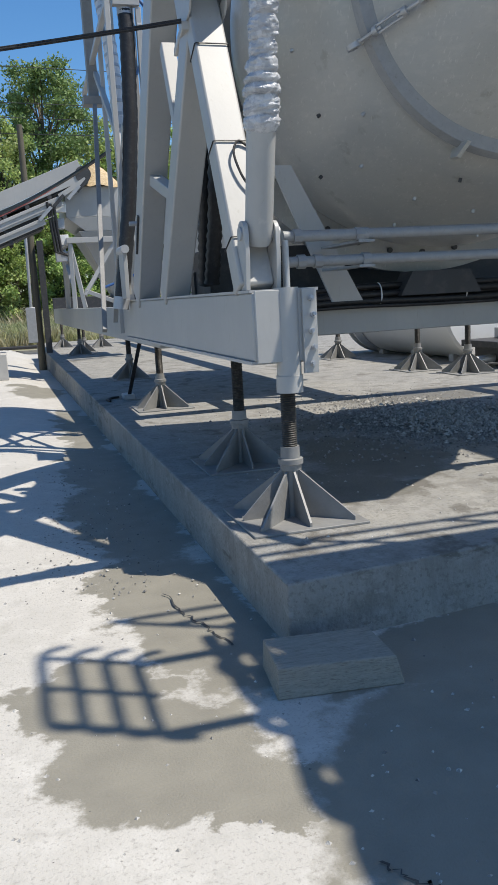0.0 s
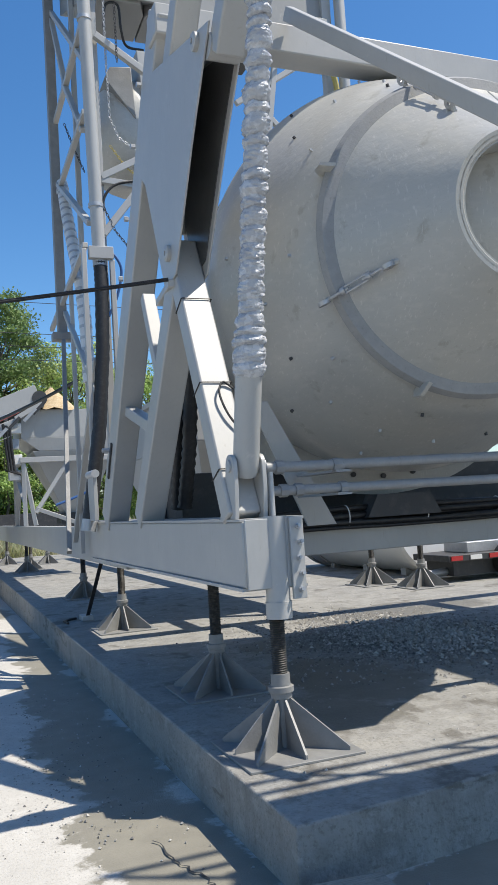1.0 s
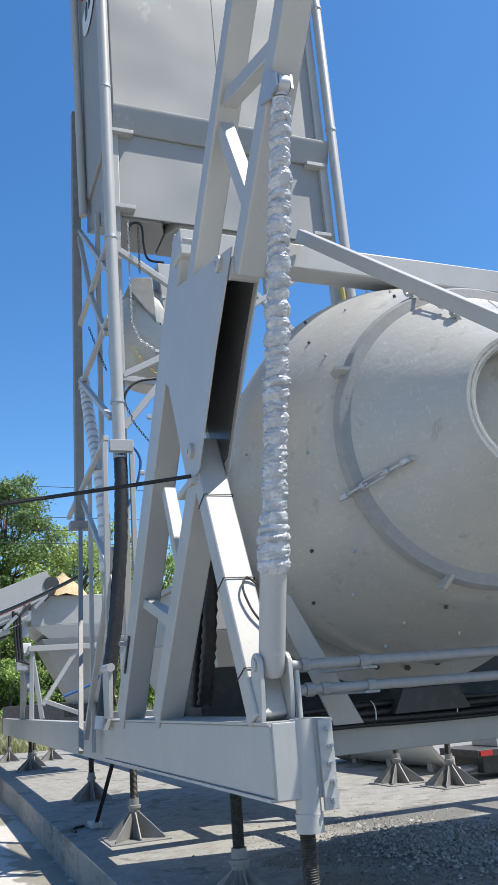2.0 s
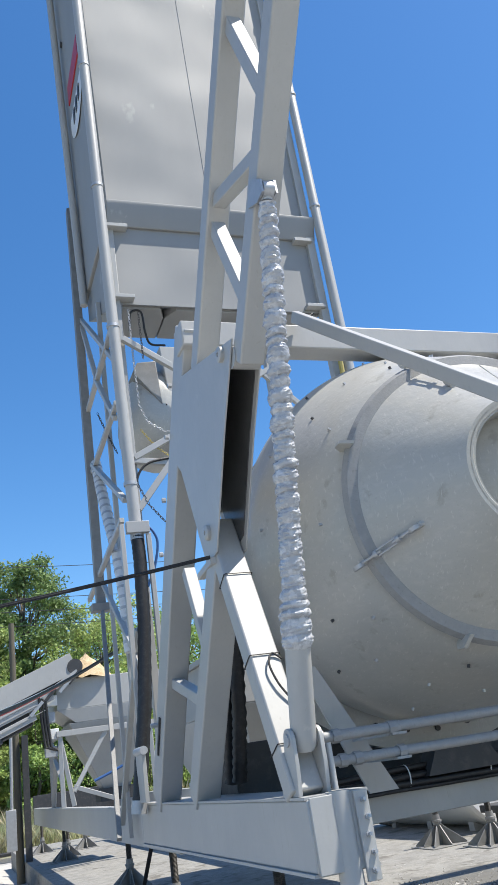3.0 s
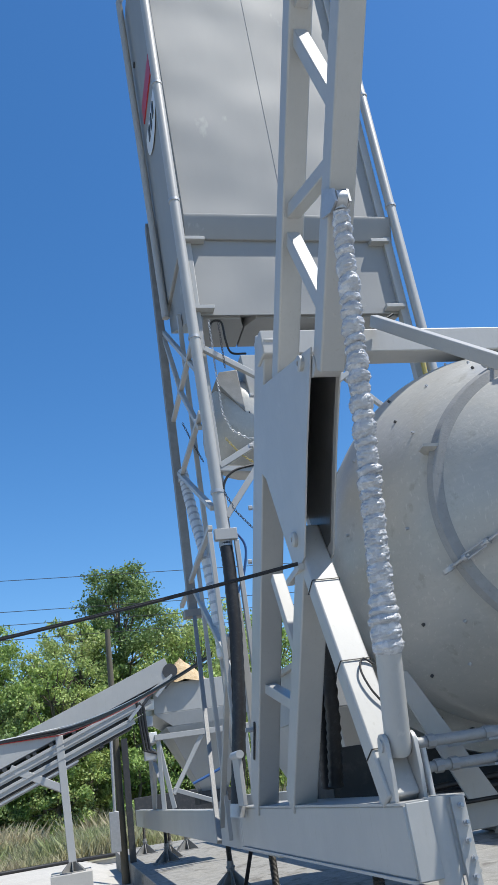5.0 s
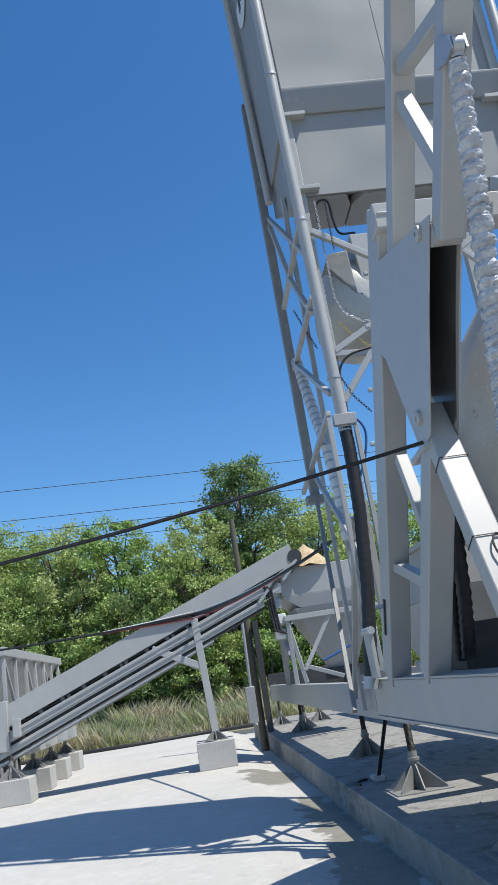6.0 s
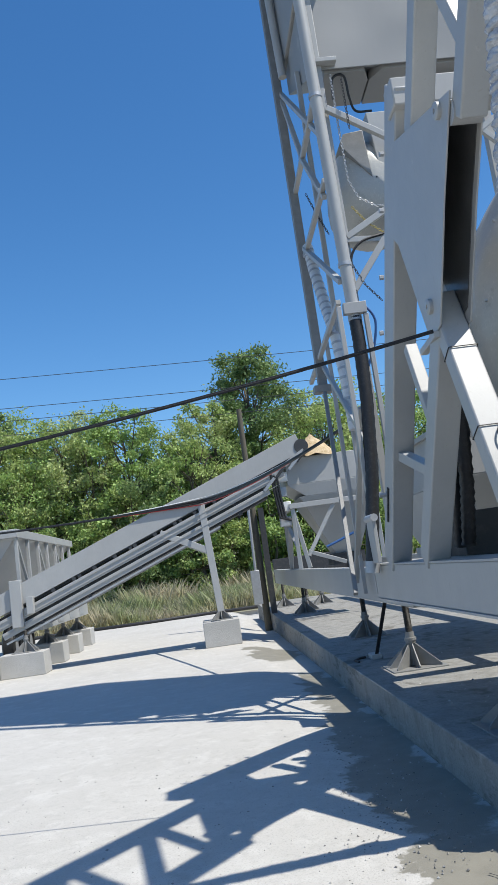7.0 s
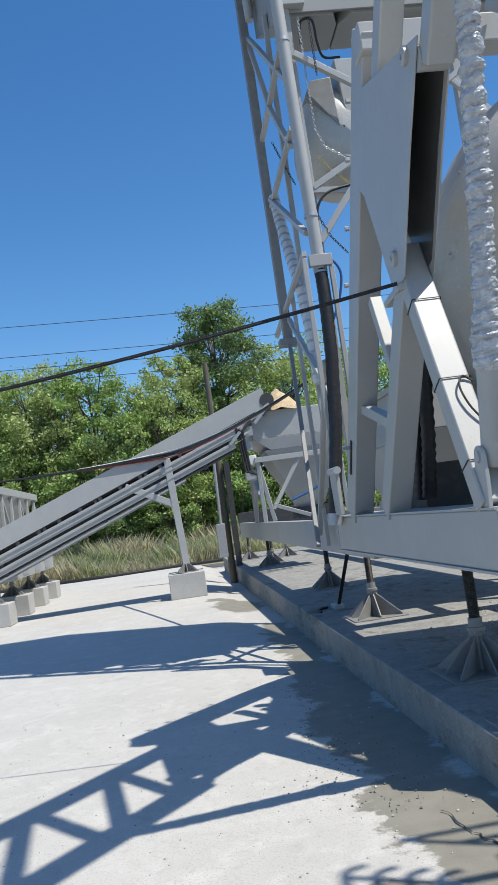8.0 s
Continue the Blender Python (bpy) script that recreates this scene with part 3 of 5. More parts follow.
bands = [(rw.uniform(0.5, 1.4), rw.uniform(0, 6.28), rw.uniform(0.006, 0.022), rw.uniform(-0.004, 0.004)) for _ in edges]
wv, wf = [], []
for i in range(NR):
    s = L0 + (L1 - L0) * i / (NR - 1)
    g = i / (NR - 1)
    base = 0.104 - 0.026 * min(1, g / 0.12) if g < 0.12 else 0.079 - 0.024 * g
    base *= min(1.0, 0.74 + 0.26 * i / 14)
    for k in range(NS):
        a = 2 * math.pi * k / NS
        lean = s + 0.016 * math.cos(a - 0.9) + 0.010 * noise.noise(Vector((math.cos(a) * 1.5, math.sin(a) * 1.5, s * 7)))
        b = bisect_band(edges, lean)
        amp, ph, tip, off = bands[b]
        u = (lean - edges[b]) / (edges[b + 1] - edges[b])
        puff = 0.017 * amp * max(0.0, 1 - abs(2 * u - 1) ** 2.2) ** 0.8 - 0.013 + off * math.cos(a - ph)
        q = Vector((math.cos(a), math.sin(a), 0)) * 0.078
        crease = noise.voronoi(Vector((q.x * 15, q.y * 15, s * 40)))[0]
        fold = 0.010 * (crease[1] - crease[0]) - 0.004 + 0.006 * noise.noise(Vector((q.x * 18, q.y * 18, s * 62 + ph)))
        tuft = tip * max(0.0, noise.noise(Vector((q.x * 30, q.y * 30, s * 26))) - 0.28)
        wv.append(c0 + cd * s + (ru * math.cos(a) + rv * math.sin(a)) * (base + puff + fold + tuft))
for i in range(NR - 1):
    for k in range(NS):
        a, b = i * NS + k, i * NS + (k + 1) % NS
        wf.append((a, b, b + NS, a + NS))
wrap.add(wv, wf)
wrap.add([wv[k] for k in range(NS)], [tuple(range(NS))])
wrap.add([wv[(NR - 1) * NS + k] for k in range(NS)], [tuple(range(NS))])
part("film_wrap", wrap, "wrap", cyl, "crinkled silvery plastic film wound round the rod")
eye_ = part("rod_eye", Solid().tube(c1 - cd * 0.06, c1, 0.035, n=16), "galv", cyl)
part("eye_ring", Solid().lathe(c1 - Vector((0.033, 0, 0)), (1, 0, 0), [(0, 0.026), (0, 0.055), (0.065, 0.055), (0.065, 0.026)], 24, True), "galv", eye_)
for k in (-0.05, 0.038):
    part("clevis", Solid().prism([c1 + Vector((k, -0.045, -0.045)), c1 + Vector((k, 0.05, -0.05)), c1 + Vector((k, 0.20, 0.02)), c1 + Vector((k, 0.10, 0.16)), c1 + Vector((k, -0.04, 0.05))], (0.014, 0, 0)), "galv", eye_)


# ---- lattice mast over the frame ----
mast = thing("lattice_mast", (1.27, 4.1, 4.3), "grey lattice mast hinged between the gusset plates", "mast")
na, nd = Vector((1.27, 3.93, 4.16)), Vector((0, -2.02, 2.36)).normalized()
fa = Vector((1.27, 4.84, 4.58))
fd = Vector((0, -2.42, 2.90)).normalized()
MAST = 8.2
part("chord", Solid().beam(na, na + nd * MAST, 0.17, 0.17), "paint", mast, "square tube chord", 0.014)
part("chord", Solid().beam(fa, fa + fd * MAST, 0.17, 0.17), "paint", mast, "square tube chord", 0.014)
part("hinge_tube", Solid().tube((1.175, 3.98, 4.22), (1.365, 3.98, 4.22), 0.075, n=24), "paint", mast)
webs = [(0.35, 1.10), (1.33, 1.23), (1.58, 2.45), (2.81, 2.60), (2.96, 3.84), (4.2, 3.96), (4.32, 5.2), (5.55, 5.3), (5.68, 6.5), (6.9, 6.65), (7.0, 7.8)]
for i, (sn, sf) in enumerate(webs):
    part("web", Solid().beam(na + nd * sn, fa + fd * sf, 0.10, 0.10), "paint", mast, bevel=0.008)
part("side_arm", Solid().beam(na + nd * 3.0 + Vector((0.08, 0, 0)), na + nd * 3.0 + Vector((0.95, -0.75, 0.15)), 0.10, 0.10, (0, 0, 1)), "paint", mast, bevel=0.008)


# ---- mixing drum ----
DB, DA = Vector((3.17, 5.274, 3.336)), Vector((-0.155, -0.986, -0.055)).normalized()
drum = thing("mixing_drum", (3.17, 5.27, 1.8), "large pale grey steel mixing drum with dusty scuffed paint", "mixer drum")
DPROF = [(-1.5, 0.98), (-1.3, 1.20), (-1.1, 1.345), (-0.7, 1.48), (-0.3, 1.533), (0.0, 1.535), (0.2, 1.505), (0.4, 1.42), (0.6, 1.318), (1.0, 1.135), (1.2, 0.985), (1.5, 0.728), (1.85, 0.435)]


def drum_r(s):
    for (a, ra), (b, rb) in zip(DPROF, DPROF[1:]):
        if a <= s <= b:
            return ra + (rb - ra) * (s - a) / (b - a)
    return DPROF[-1][1]


def smooth_profile(rows, n=60):
    a, b = rows[0][0], rows[-1][0]
    out = []
    for i in range(n + 1):
        s = a + (b - a) * i / n
        out.append((s, (drum_r(max(a, s - 0.1)) + 2 * drum_r(s) + drum_r(min(b, s + 0.1))) / 4))
    return out


shell = smooth_profile(DPROF)
inner = [(s, r - 0.03) for s, r in reversed(shell)]
part("shell", Solid().lathe(DB, DA, shell + inner, 128, True), "drum", drum, "rolled steel drum shell with faint scratches")
du = (Vector((0, 0, 1)) - DA * DA.z).normalized()
dw = DA.cross(du).normalized()


def on_drum(s, ang, lift=0.0):
    """ang: degrees round the axis from the top, towards the picture's left seen from the mouth."""
    a = radians(ang)
    r = drum_r(s) + lift
    return DB + DA * s + (du * math.cos(a) - dw * math.sin(a)) * r


band = [(1.165, drum_r(1.165) - 0.02), (1.160, drum_r(1.165) + 0.046), (1.168, drum_r(1.165) + 0.052), (1.205, drum_r(1.205) + 0.060), (1.213, drum_r(1.205) + 0.054), (1.225, drum_r(1.225) - 0.02)]
part("band", Solid().lathe(DB, DA, band, 160, True), "pipe_grey", drum, "raised grey steel band round the drum")
part("band_gap", Solid().sweep([on_drum(1.245, 118 + i * 1.6, 0.0) for i in range(16)], 0.006, 6), "dark", drum, "short dark gap beside the band")
part("mouth_ring", Solid().lathe(DB, DA, [(1.66, 0.405), (1.66, 0.44), (1.845, 0.44), (1.85, 0.434), (1.85, 0.411), (1.845, 0.405)], 72, True), "drum", drum, "thick round mouth collar of the drum")
part("mouth_throat", Solid().lathe(DB, DA, [(1.84, 0.404), (1.2, 0.39), (1.2, 0.375), (1.84, 0.392)], 64, True), "drum", drum)


part("mouth_door", Solid().lathe(DB, DA, [(1.58, 0.0), (1.58, 0.388), (1.63, 0.388), (1.66, 0.34), (1.67, 0.0)], 64), "drum", drum, "pale inner plate closing the mouth")


part("rear_ring", Solid().lathe(DB, DA, [(-0.95, 1.30), (-0.95, 1.525), (-0.80, 1.53), (-0.80, 1.40)], 128, True), "jack", drum, "dark grey ring at the drum's back")
gs = Solid()
gv = []
for i in range(37):
    a = radians(108 + 4 * i)
    out_ = du * math.cos(a) - dw * math.sin(a)
    gv += [DB + DA * -0.62 + out_ * 1.28, DB + DA * -0.62 + out_ * 1.731, DB + DA * -0.92 + out_ * 1.731, DB + DA * -0.92 + out_ * 1.28]
gs.add(gv, [(4 * i + k, 4 * i + (k + 1) % 4, 4 * i + 4 + (k + 1) % 4, 4 * i + 4 + k) for i in range(36) for k in range(4)] + [(0, 1, 2, 3), (147, 146, 145, 144)], True)
part("lower_guard", gs, "drum", drum, "curved guard sheet below the drum")
for k in range(7):
    a = radians(150 + 10 * k)
    p = DB + DA * -0.62 + (du * math.cos(a) - dw * math.sin(a)) * (1.731 - 0.16)
    part("guard_bolt", Solid().tube(p, p + DA * 0.03, 0.022, n=8), "dark", drum)


def turnbuckle(s0, a0, s1, a1):
    p, q = on_drum(s0, a0, 0.10), on_drum(s1, a1, 0.055)
    ax = (q - p).normalized()
    out = (p - (DB + DA * (p - DB).dot(DA))).normalized()
    sd = ax.cross(out).normalized() * 0.019
    body = Solid()
    for k in (-1, 1):
        body.tube(p.lerp(q, 0.30) + sd * k, p.lerp(q, 0.72) + sd * k, 0.008, n=8)
    for k in (0.29, 0.69):
        body.tube(p.lerp(q, k), p.lerp(q, k + 0.06), 0.026, n=10)
    t = part("turnbuckle", body, "galv", drum, "galvanised turnbuckle")
    d = (q - p)
    part("rod", Solid().tube(p, p.lerp(q, 0.40), 0.011, n=8), "galv", t)
    part("rod", Solid().tube(p.lerp(q, 0.62), q, 0.011, n=8), "galv", t)
    for e in (p, q):
        nrm = (e - (DB + DA * (e - DB).dot(DA))).normalized()
        part("eye", Solid().lathe(e - d.normalized().cross(nrm) * 0.012, d.normalized().cross(nrm), [(0, 0.018), (0, 0.042), (0.028, 0.042), (0.028, 0.018)], 16, True), "galv", t)
        part("weld_lug", Solid().tube(e - nrm * 0.11, e - nrm * 0.02, 0.026, 0.018, 8), "drum", t)


for a0 in (-112, -22, 68, 158):
    turnbuckle(1.16, a0, 1.50, a0 + 2)
for a0 in (-67, 23, 113, -157):
    p = on_drum(1.17, a0, 0.03)
    nrm = (p - (DB + DA * 1.17)).normalized()
    tan = DA.cross(nrm)
    part("lug", Solid().prism([p - DA * 0.12 - tan * 0.012, p + DA * 0.13 - tan * 0.012, p + DA * 0.05 + nrm * 0.085 - tan * 0.012, p - DA * 0.05 + nrm * 0.085 - tan * 0.012], tan * 0.024), "drum", drum)
rb_ = random.Random(3)
for s0, step, off in ((0.62, 18, 4), (0.30, 24, 9), (0.92, 36, 15)):
    for k in range(int(360 / step)):
        a = off + k * step
        p = on_drum(s0, a, 0.0)
        nrm = (p - (DB + DA * s0)).normalized()
        part("bolt", Solid().tube(p - nrm * 0.03, p + nrm * 0.018, 0.012, n=6), "dark" if k % 4 == 1 else "galv", drum)
# wire scrap and weld seams
for a0, s0 in ((62, 0.45), (130, 0.70)):
    pts = [on_drum(s0 + 0.06 * math.sin(i * 1.9) + 0.02 * i, a0 + 2.2 * math.cos(i * 2.3) + 0.3 * i, 0.015 + 0.01 * math.sin(i)) for i in range(14)]
    part("wire_scrap", Solid().sweep(pts, 0.004, 6), "dark", drum)
for a0, s0, s1 in ((8, 1.25, 1.6), (100, 0.5, 1.05), (60, 1.25, 1.5)):
    part("weld_seam", Solid().sweep([on_drum(s0 + (s1 - s0) * i / 8, a0, 0.0) for i in range(9)], 0.006, 6), "drum", drum)
# cradle rollers below the drum
part("cradle", Solid().prism([(2.9, 5.6, 1.46), (3.6, 5.6, 1.46), (3.5, 5.6, 1.64), (3.0, 5.6, 1.64)], (0, 0.2, 0)), "dark", drum)


# ---- water pipes on the bracket ----
for pz, r, zr in ((1.832, 0.032, 1.84), (1.692, 0.030, 1.67)):
    y0 = 4.30
    w = thing("water_pipe", (1.6, y0, pz), "grey galvanised water pipe with couplings running past the drum", "pipe", "water pipes")
    part("tube", Solid().tube((1.50, y0, pz), (6.2, y0, zr + 0.02), r), "pipe_grey", w)
    for cx in ((1.58, 1.68, 1.98) if pz < 1.8 else (1.56, 1.94)):
        part("coupling", Solid().tube((cx, y0, pz), (cx + 0.05, y0, pz), r + 0.010, n=8), "pipe_grey", w)
    cl = part("clamp", Solid().box((1.95, y0 - 0.035, pz - 0.045), (2.05, y0 + 0.55, pz - 0.030)), "pipe_grey", w)
    part("clamp_strap", Solid().lathe((1.985, y0, pz), (1, 0, 0), [(0, r), (0, r + 0.008), (0.03, r + 0.008), (0.03, r)], 16, True), "pipe_grey", cl)

# hoses on the main beam
hose_r = random.Random(5)
for i in range(7):
    yy, zz = ((5.70, 1.452), (5.66, 1.462), (5.72, 1.505), (5.68, 1.515), (5.70, 1.565), (5.735, 1.55), (5.665, 1.425))[i]
    rad = (0.030, 0.026, 0.031, 0.027, 0.024, 0.02, 0.016)[i]
    pts = [(1.53 + 0.5 * k, yy + hose_r.uniform(-0.012, 0.012), zz - 0.03 + 0.010 * math.sin(k * 0.8 + i * 1.3) - (0.08 if k == 0 else 0.02 if k == 1 else 0)) for k in range(20)]
    tagged(part("hose", Solid().sweep(curve_line(pts, 4), rad, 10), "rubber"), "black rubber hose tied along the main beam", "hose", "hoses on the main beam")
for k in range(10):
    x = 2.75 + 0.62 * k + (k * 37 % 5) * 0.06
    tie = Solid().sweep([(x, 5.70 + 0.072 * math.cos(a), 1.478 + 0.088 * math.sin(a)) for a in (i * math.pi / 10 for i in range(21))], 0.005, 6)
    tagged(part("cable_tie", tie, "white"), "pale plastic tie round the hose bundle", "cable tie", "hose ties")


# ---- cement silo and its tower ----
silo = thing("cement_silo", (2.9, 9.4, 1.5), "tall rectangular grey steel cement silo on a lattice tower", "silo")
SX0, SX1, SY0, SY1 = 1.42, 4.42, 8.36, 10.62
STOP = 15.55
part("body", Solid().add([(SX0, SY0, 8.86), (SX1, SY0, 8.86), (SX1, SY1, 8.86), (SX0, SY1, 8.86), (SX0 - 0.12, SY0, STOP), (SX1 - 0.06, SY0, STOP), (SX1 - 0.06, SY1, STOP), (SX0 - 0.12, SY1, STOP)],
                         [(0, 3, 2, 1), (4, 5, 6, 7), (0, 1, 5, 4), (1, 2, 6, 5), (2, 3, 7, 6), (3, 0, 4, 7)]), "paint_silo", silo, "flat rectangular silo body with wavy sheet", 0.02)
part("seam", Solid().tube((2.86, SY0 - 0.001, 15.4), (2.90, SY0 - 0.001, 9.0), 0.005, n=6), "paint_silo", silo)
hop = Solid().add([(SX0 + 0.05, SY0 + 0.02, 7.42), (SX1 - 0.05, SY0 + 0.02, 7.42), (SX1 - 0.05, SY0 + 0.02, 8.86), (SX0 + 0.05, SY0 + 0.02, 8.86),
                   (SX0 + 0.05, SY1 - 0.02, 8.5), (SX1 - 0.05, SY1 - 0.02, 8.5), (SX1 - 0.05, SY1 - 0.02, 8.86), (SX0 + 0.05, SY1 - 0.02, 8.86)],
                  [(0, 1, 2, 3), (4, 7, 6, 5), (0, 4, 5, 1), (3, 2, 6, 7), (0, 3, 7, 4), (1, 5, 6, 2)])
part("hopper", hop, "paint_silo", silo, "flat panel hopper below the silo", 0.01)
part("belt_beam", Solid().prism([(SX0 - 0.02, SY0 + 0.02, 8.62), (SX0 - 0.02, SY0 - 0.02, 8.62), (SX0 - 0.02, SY0 - 0.13, 8.93), (SX0 - 0.02, SY0 - 0.13, 8.97), (SX0 - 0.02, SY0 + 0.02, 8.98)], (SX1 - SX0 + 0.04, 0, 0)), "paint_silo", silo, "horizontal belt beam", 0.01)
for x in (1.50, 4.20):
    for z in (7.46, 8.56):
        part("bracket", Solid().box((x - 0.12, SY0 - 0.10, z), (x + 0.16, SY0 + 0.02, z + 0.05)), "paint", silo, bevel=0.004)
for outline in ([(1.52, 8.43), (2.02, 8.43), (2.11, 8.66), (2.13, 9.25), (1.60, 9.25)], [(2.24, 8.43), (4.30, 8.43), (4.20, 9.25), (2.15, 9.25), (2.13, 8.66)]):
    n_ = len(outline)
    pts_ = [(x, y, 7.40 + 0.055 * (y - 8.43)) for x, y in outline] + [(x, y, 7.42 + 0.42 * (y - 8.4) + 0.1) for x, y in outline]
    part("chute", Solid().add(pts_, [tuple(reversed(range(n_))), tuple(range(n_, 2 * n_))] + [(i, (i + 1) % n_, (i + 1) % n_ + n_, i + n_) for i in range(n_)]), "paint_silo", silo, "shaded sheet chute under the hopper", 0.006)
part("vibrator_box", Solid().box((2.9, 8.8, 7.12), (3.5, 9.1, 7.41)), "dark", silo, "dark motor box below the hopper", 0.01)

# corner tubes
part("corner_tube", Solid().sweep([(1.37, 8.24, 4.30), (1.22, 8.24, 15.75), (1.24, 8.26, 15.95), (1.30, 8.34, 16.05), (1.45, 8.5, 16.03)], 0.070, 20), "paint", silo, "round fill pipe up the silo corner")
part("corner_tube", Solid().sweep([(1.36, 10.3, 8.6), (1.18, 10.3, 15.6), (1.28, 10.2, 15.8)], 0.06, 20), "paint", silo, "round fill pipe up the silo side")
part("corner_tube", Solid().sweep([(4.50, 8.24, 6.0), (4.50, 8.24, 15.3), (4.46, 8.36, 15.5)], 0.068, 20), "paint", silo, "round fill pipe up the silo corner")
for x in (1.365, 4.50):
    for z in (4.89, 6.98, 9.15, 11.3, 13.4):
        xc = x - (0.0128 * (z - 4.3) if x < 2 else 0)
        c = part("pipe_clamp", Solid().lathe((xc, 8.24, z), (0, 0, 1), [(0, 0.066), (0, 0.080), (0.04, 0.080), (0.04, 0.066)], 20, True), "galv", silo)
        part("clamp_ear", Solid().box((xc - 0.01, 8.26, z), (xc + 0.02, 8.36, z + 0.035)), "galv", c)
part("corner_post", Solid().box((SX0 - 0.02, SY0 - 0.02, 1.5), (SX0 + 0.06, SY0 + 0.08, 8.7)), "paint", silo, bevel=0.006)
part("corner_post", Solid().box((4.30, SY0 - 0.04, 1.5), (4.42, SY0 + 0.08, 15.2)), "paint", silo, bevel=0.006)
# Darker jack paint puts shade into this post, stay and plate.
part("corner_post", Solid().box((1.24, 10.50, 3.95), (1.36, 10.64, 10.6)), "jack", silo, "flat channel post at the tower's back corner, darkened for its shade", 0.006)
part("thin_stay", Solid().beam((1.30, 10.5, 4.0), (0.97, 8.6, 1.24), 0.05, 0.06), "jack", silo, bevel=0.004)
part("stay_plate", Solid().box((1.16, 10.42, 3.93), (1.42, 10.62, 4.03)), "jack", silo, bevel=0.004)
part("corner_post", Solid().box((4.30, 10.50, 1.1), (4.42, 10.64, 8.6)), "paint", silo, bevel=0.006)
part("inner_post", Solid().box((1.40, 9.55, 1.15), (1.46, 9.62, 8.2)), "paint", silo, bevel=0.004)
part("inner_post", Solid().box((1.34, 10.10, 1.15), (1.39, 10.16, 4.6)), "paint", silo, bevel=0.004)


lattice_step = itertools.cycle(range(7))


def rung(p, q, w=0.06, h=0.06):
    """A bar of the tower's lattice, each lapped a little over the last."""
    k = next(lattice_step)
    lap = Vector((-0.006 * k, -0.006 * k, 0))
    part("lattice_bar", Solid().beam(Vector(p) + lap, Vector(q) + lap, w + 0.003 * (k % 3), h), "paint", silo, bevel=0.005)


xs = 1.34
for a, b in (((10.55, 8.5), (8.4, 6.62)), ((10.55, 8.4), (9.6, 6.9)), ((8.4, 7.02), (10.6, 6.92)), ((9.7, 7.02), (8.6, 5.9)), ((8.4, 6.02), (10.5, 5.93)), ((10.45, 6.02), (8.4, 4.76)),
             ((11.6, 4.32), (8.7, 4.62)), ((10.5, 4.3), (8.5, 2.9)), ((10.5, 1.3), (8.5, 3.3))):
    rung((xs, *a), (xs, *b))
rung((1.30, 10.57, 7.15), (4.36, 10.57, 7.15))
for a, b in (((3.2, 6.5), (4.4, 5.3)), ((4.4, 7.2), (3.1, 6.3)), ((3.7, 7.3), (3.5, 6.0))):
    rung((a[0], 8.34, a[1]), (b[0], 8.34, b[1]))
for a, b in (((1.48, 6.86), (2.32, 6.32)), ((1.44, 5.23), (2.07, 5.18)), ((1.45, 5.26), (2.13, 5.64)), ((1.45, 4.62), (2.06, 5.41))):
    rung((a[0], 8.32, a[1]), (b[0], 8.32, b[1]), 0.07, 0.07)
part("hose_bracket", Solid().box((1.24, 8.12, 4.30), (1.50, 8.2, 4.43)), "paint", silo, bevel=0.005)
part("hose_rail", Solid().box((1.165, 8.13, 1.6), (1.215, 8.19, 4.4)), "paint", silo, bevel=0.004)
part("hose_rail", Solid().box((1.46, 8.13, 1.6), (1.51, 8.19, 4.29)), "paint", silo, bevel=0.004)
part("side_lug", Solid().tube((1.46, 10.2, 13.9), (1.30, 10.2, 13.9), 0.05, n=14), "dark", silo)

# round emblem panel on the silo's side: plain shapes only
em = part("emblem_panel", Solid().lathe((SX0 - 0.055, 9.5, 12.0), (-1, 0, 0.018), [(0, 0.0), (0, 0.62), (0.004, 0.62), (0.004, 0.0)], 40), "white", silo, "white round emblem sheet")
part("emblem_bar", Solid().box((SX0 - 0.085, 8.95, 12.35), (SX0 - 0.065, 10.05, 12.75)), "red", em, "red bar of the emblem")
for k in range(3):
    part("emblem_mark", Solid().box((SX0 - 0.075, 9.15 + 0.25 * k, 11.7), (SX0 - 0.055, 9.28 + 0.25 * k, 11.95)), "dark", em)

# spiral-wrapped hoses of the tower
rubber = thing("fill_hose", (1.2, 8.2, 1.5), "thick black ribbed rubber fill hose hanging from the silo pipe", "hose")
pts = [(1.37, 8.22, 4.36), (1.37, 8.2, 4.0), (1.34, 8.16, 3.3), (1.26, 8.12, 2.5), (1.10, 8.08, 1.52)]
fine = [Vector(pts[i]).lerp(Vector(pts[i + 1]), k / 12) for i in range(4) for k in range(12)] + [Vector(pts[-1])]
part("tube", Solid().sweep(fine, [0.070 + 0.005 * (i % 2) for i in range(len(fine))], 16), "rubber", rubber)
part("band", Solid().tube((1.37, 8.22, 4.24), (1.37, 8.22, 4.36), 0.078, n=20), "galv", rubber)
part("end_cap", Solid().tube((1.09, 8.08, 1.46), (1.108, 8.08, 1.58), 0.076, n=20), "galv", rubber)
whose = thing("wrapped_hose", (1.37, 10.2, 4.0), "white and grey spiral-wrapped hose inside the tower", "hose")
pts = [Vector((1.36, 10.42, 6.05)), Vector((1.37, 10.25, 5.6)), Vector((1.38, 9.9, 5.0)), Vector((1.40, 9.62, 4.5)), Vector((1.42, 9.5, 3.9)), Vector((1.42, 9.45, 3.2))]
fine = [pts[i].lerp(pts[i + 1], k / 10) for i in range(5) for k in range(10)] + [pts[-1]]
part("tube", Solid().sweep(fine, [0.070 + (0.007 if i % 2 else 0) for i in range(len(fine))], 18), "hose_white", whose)
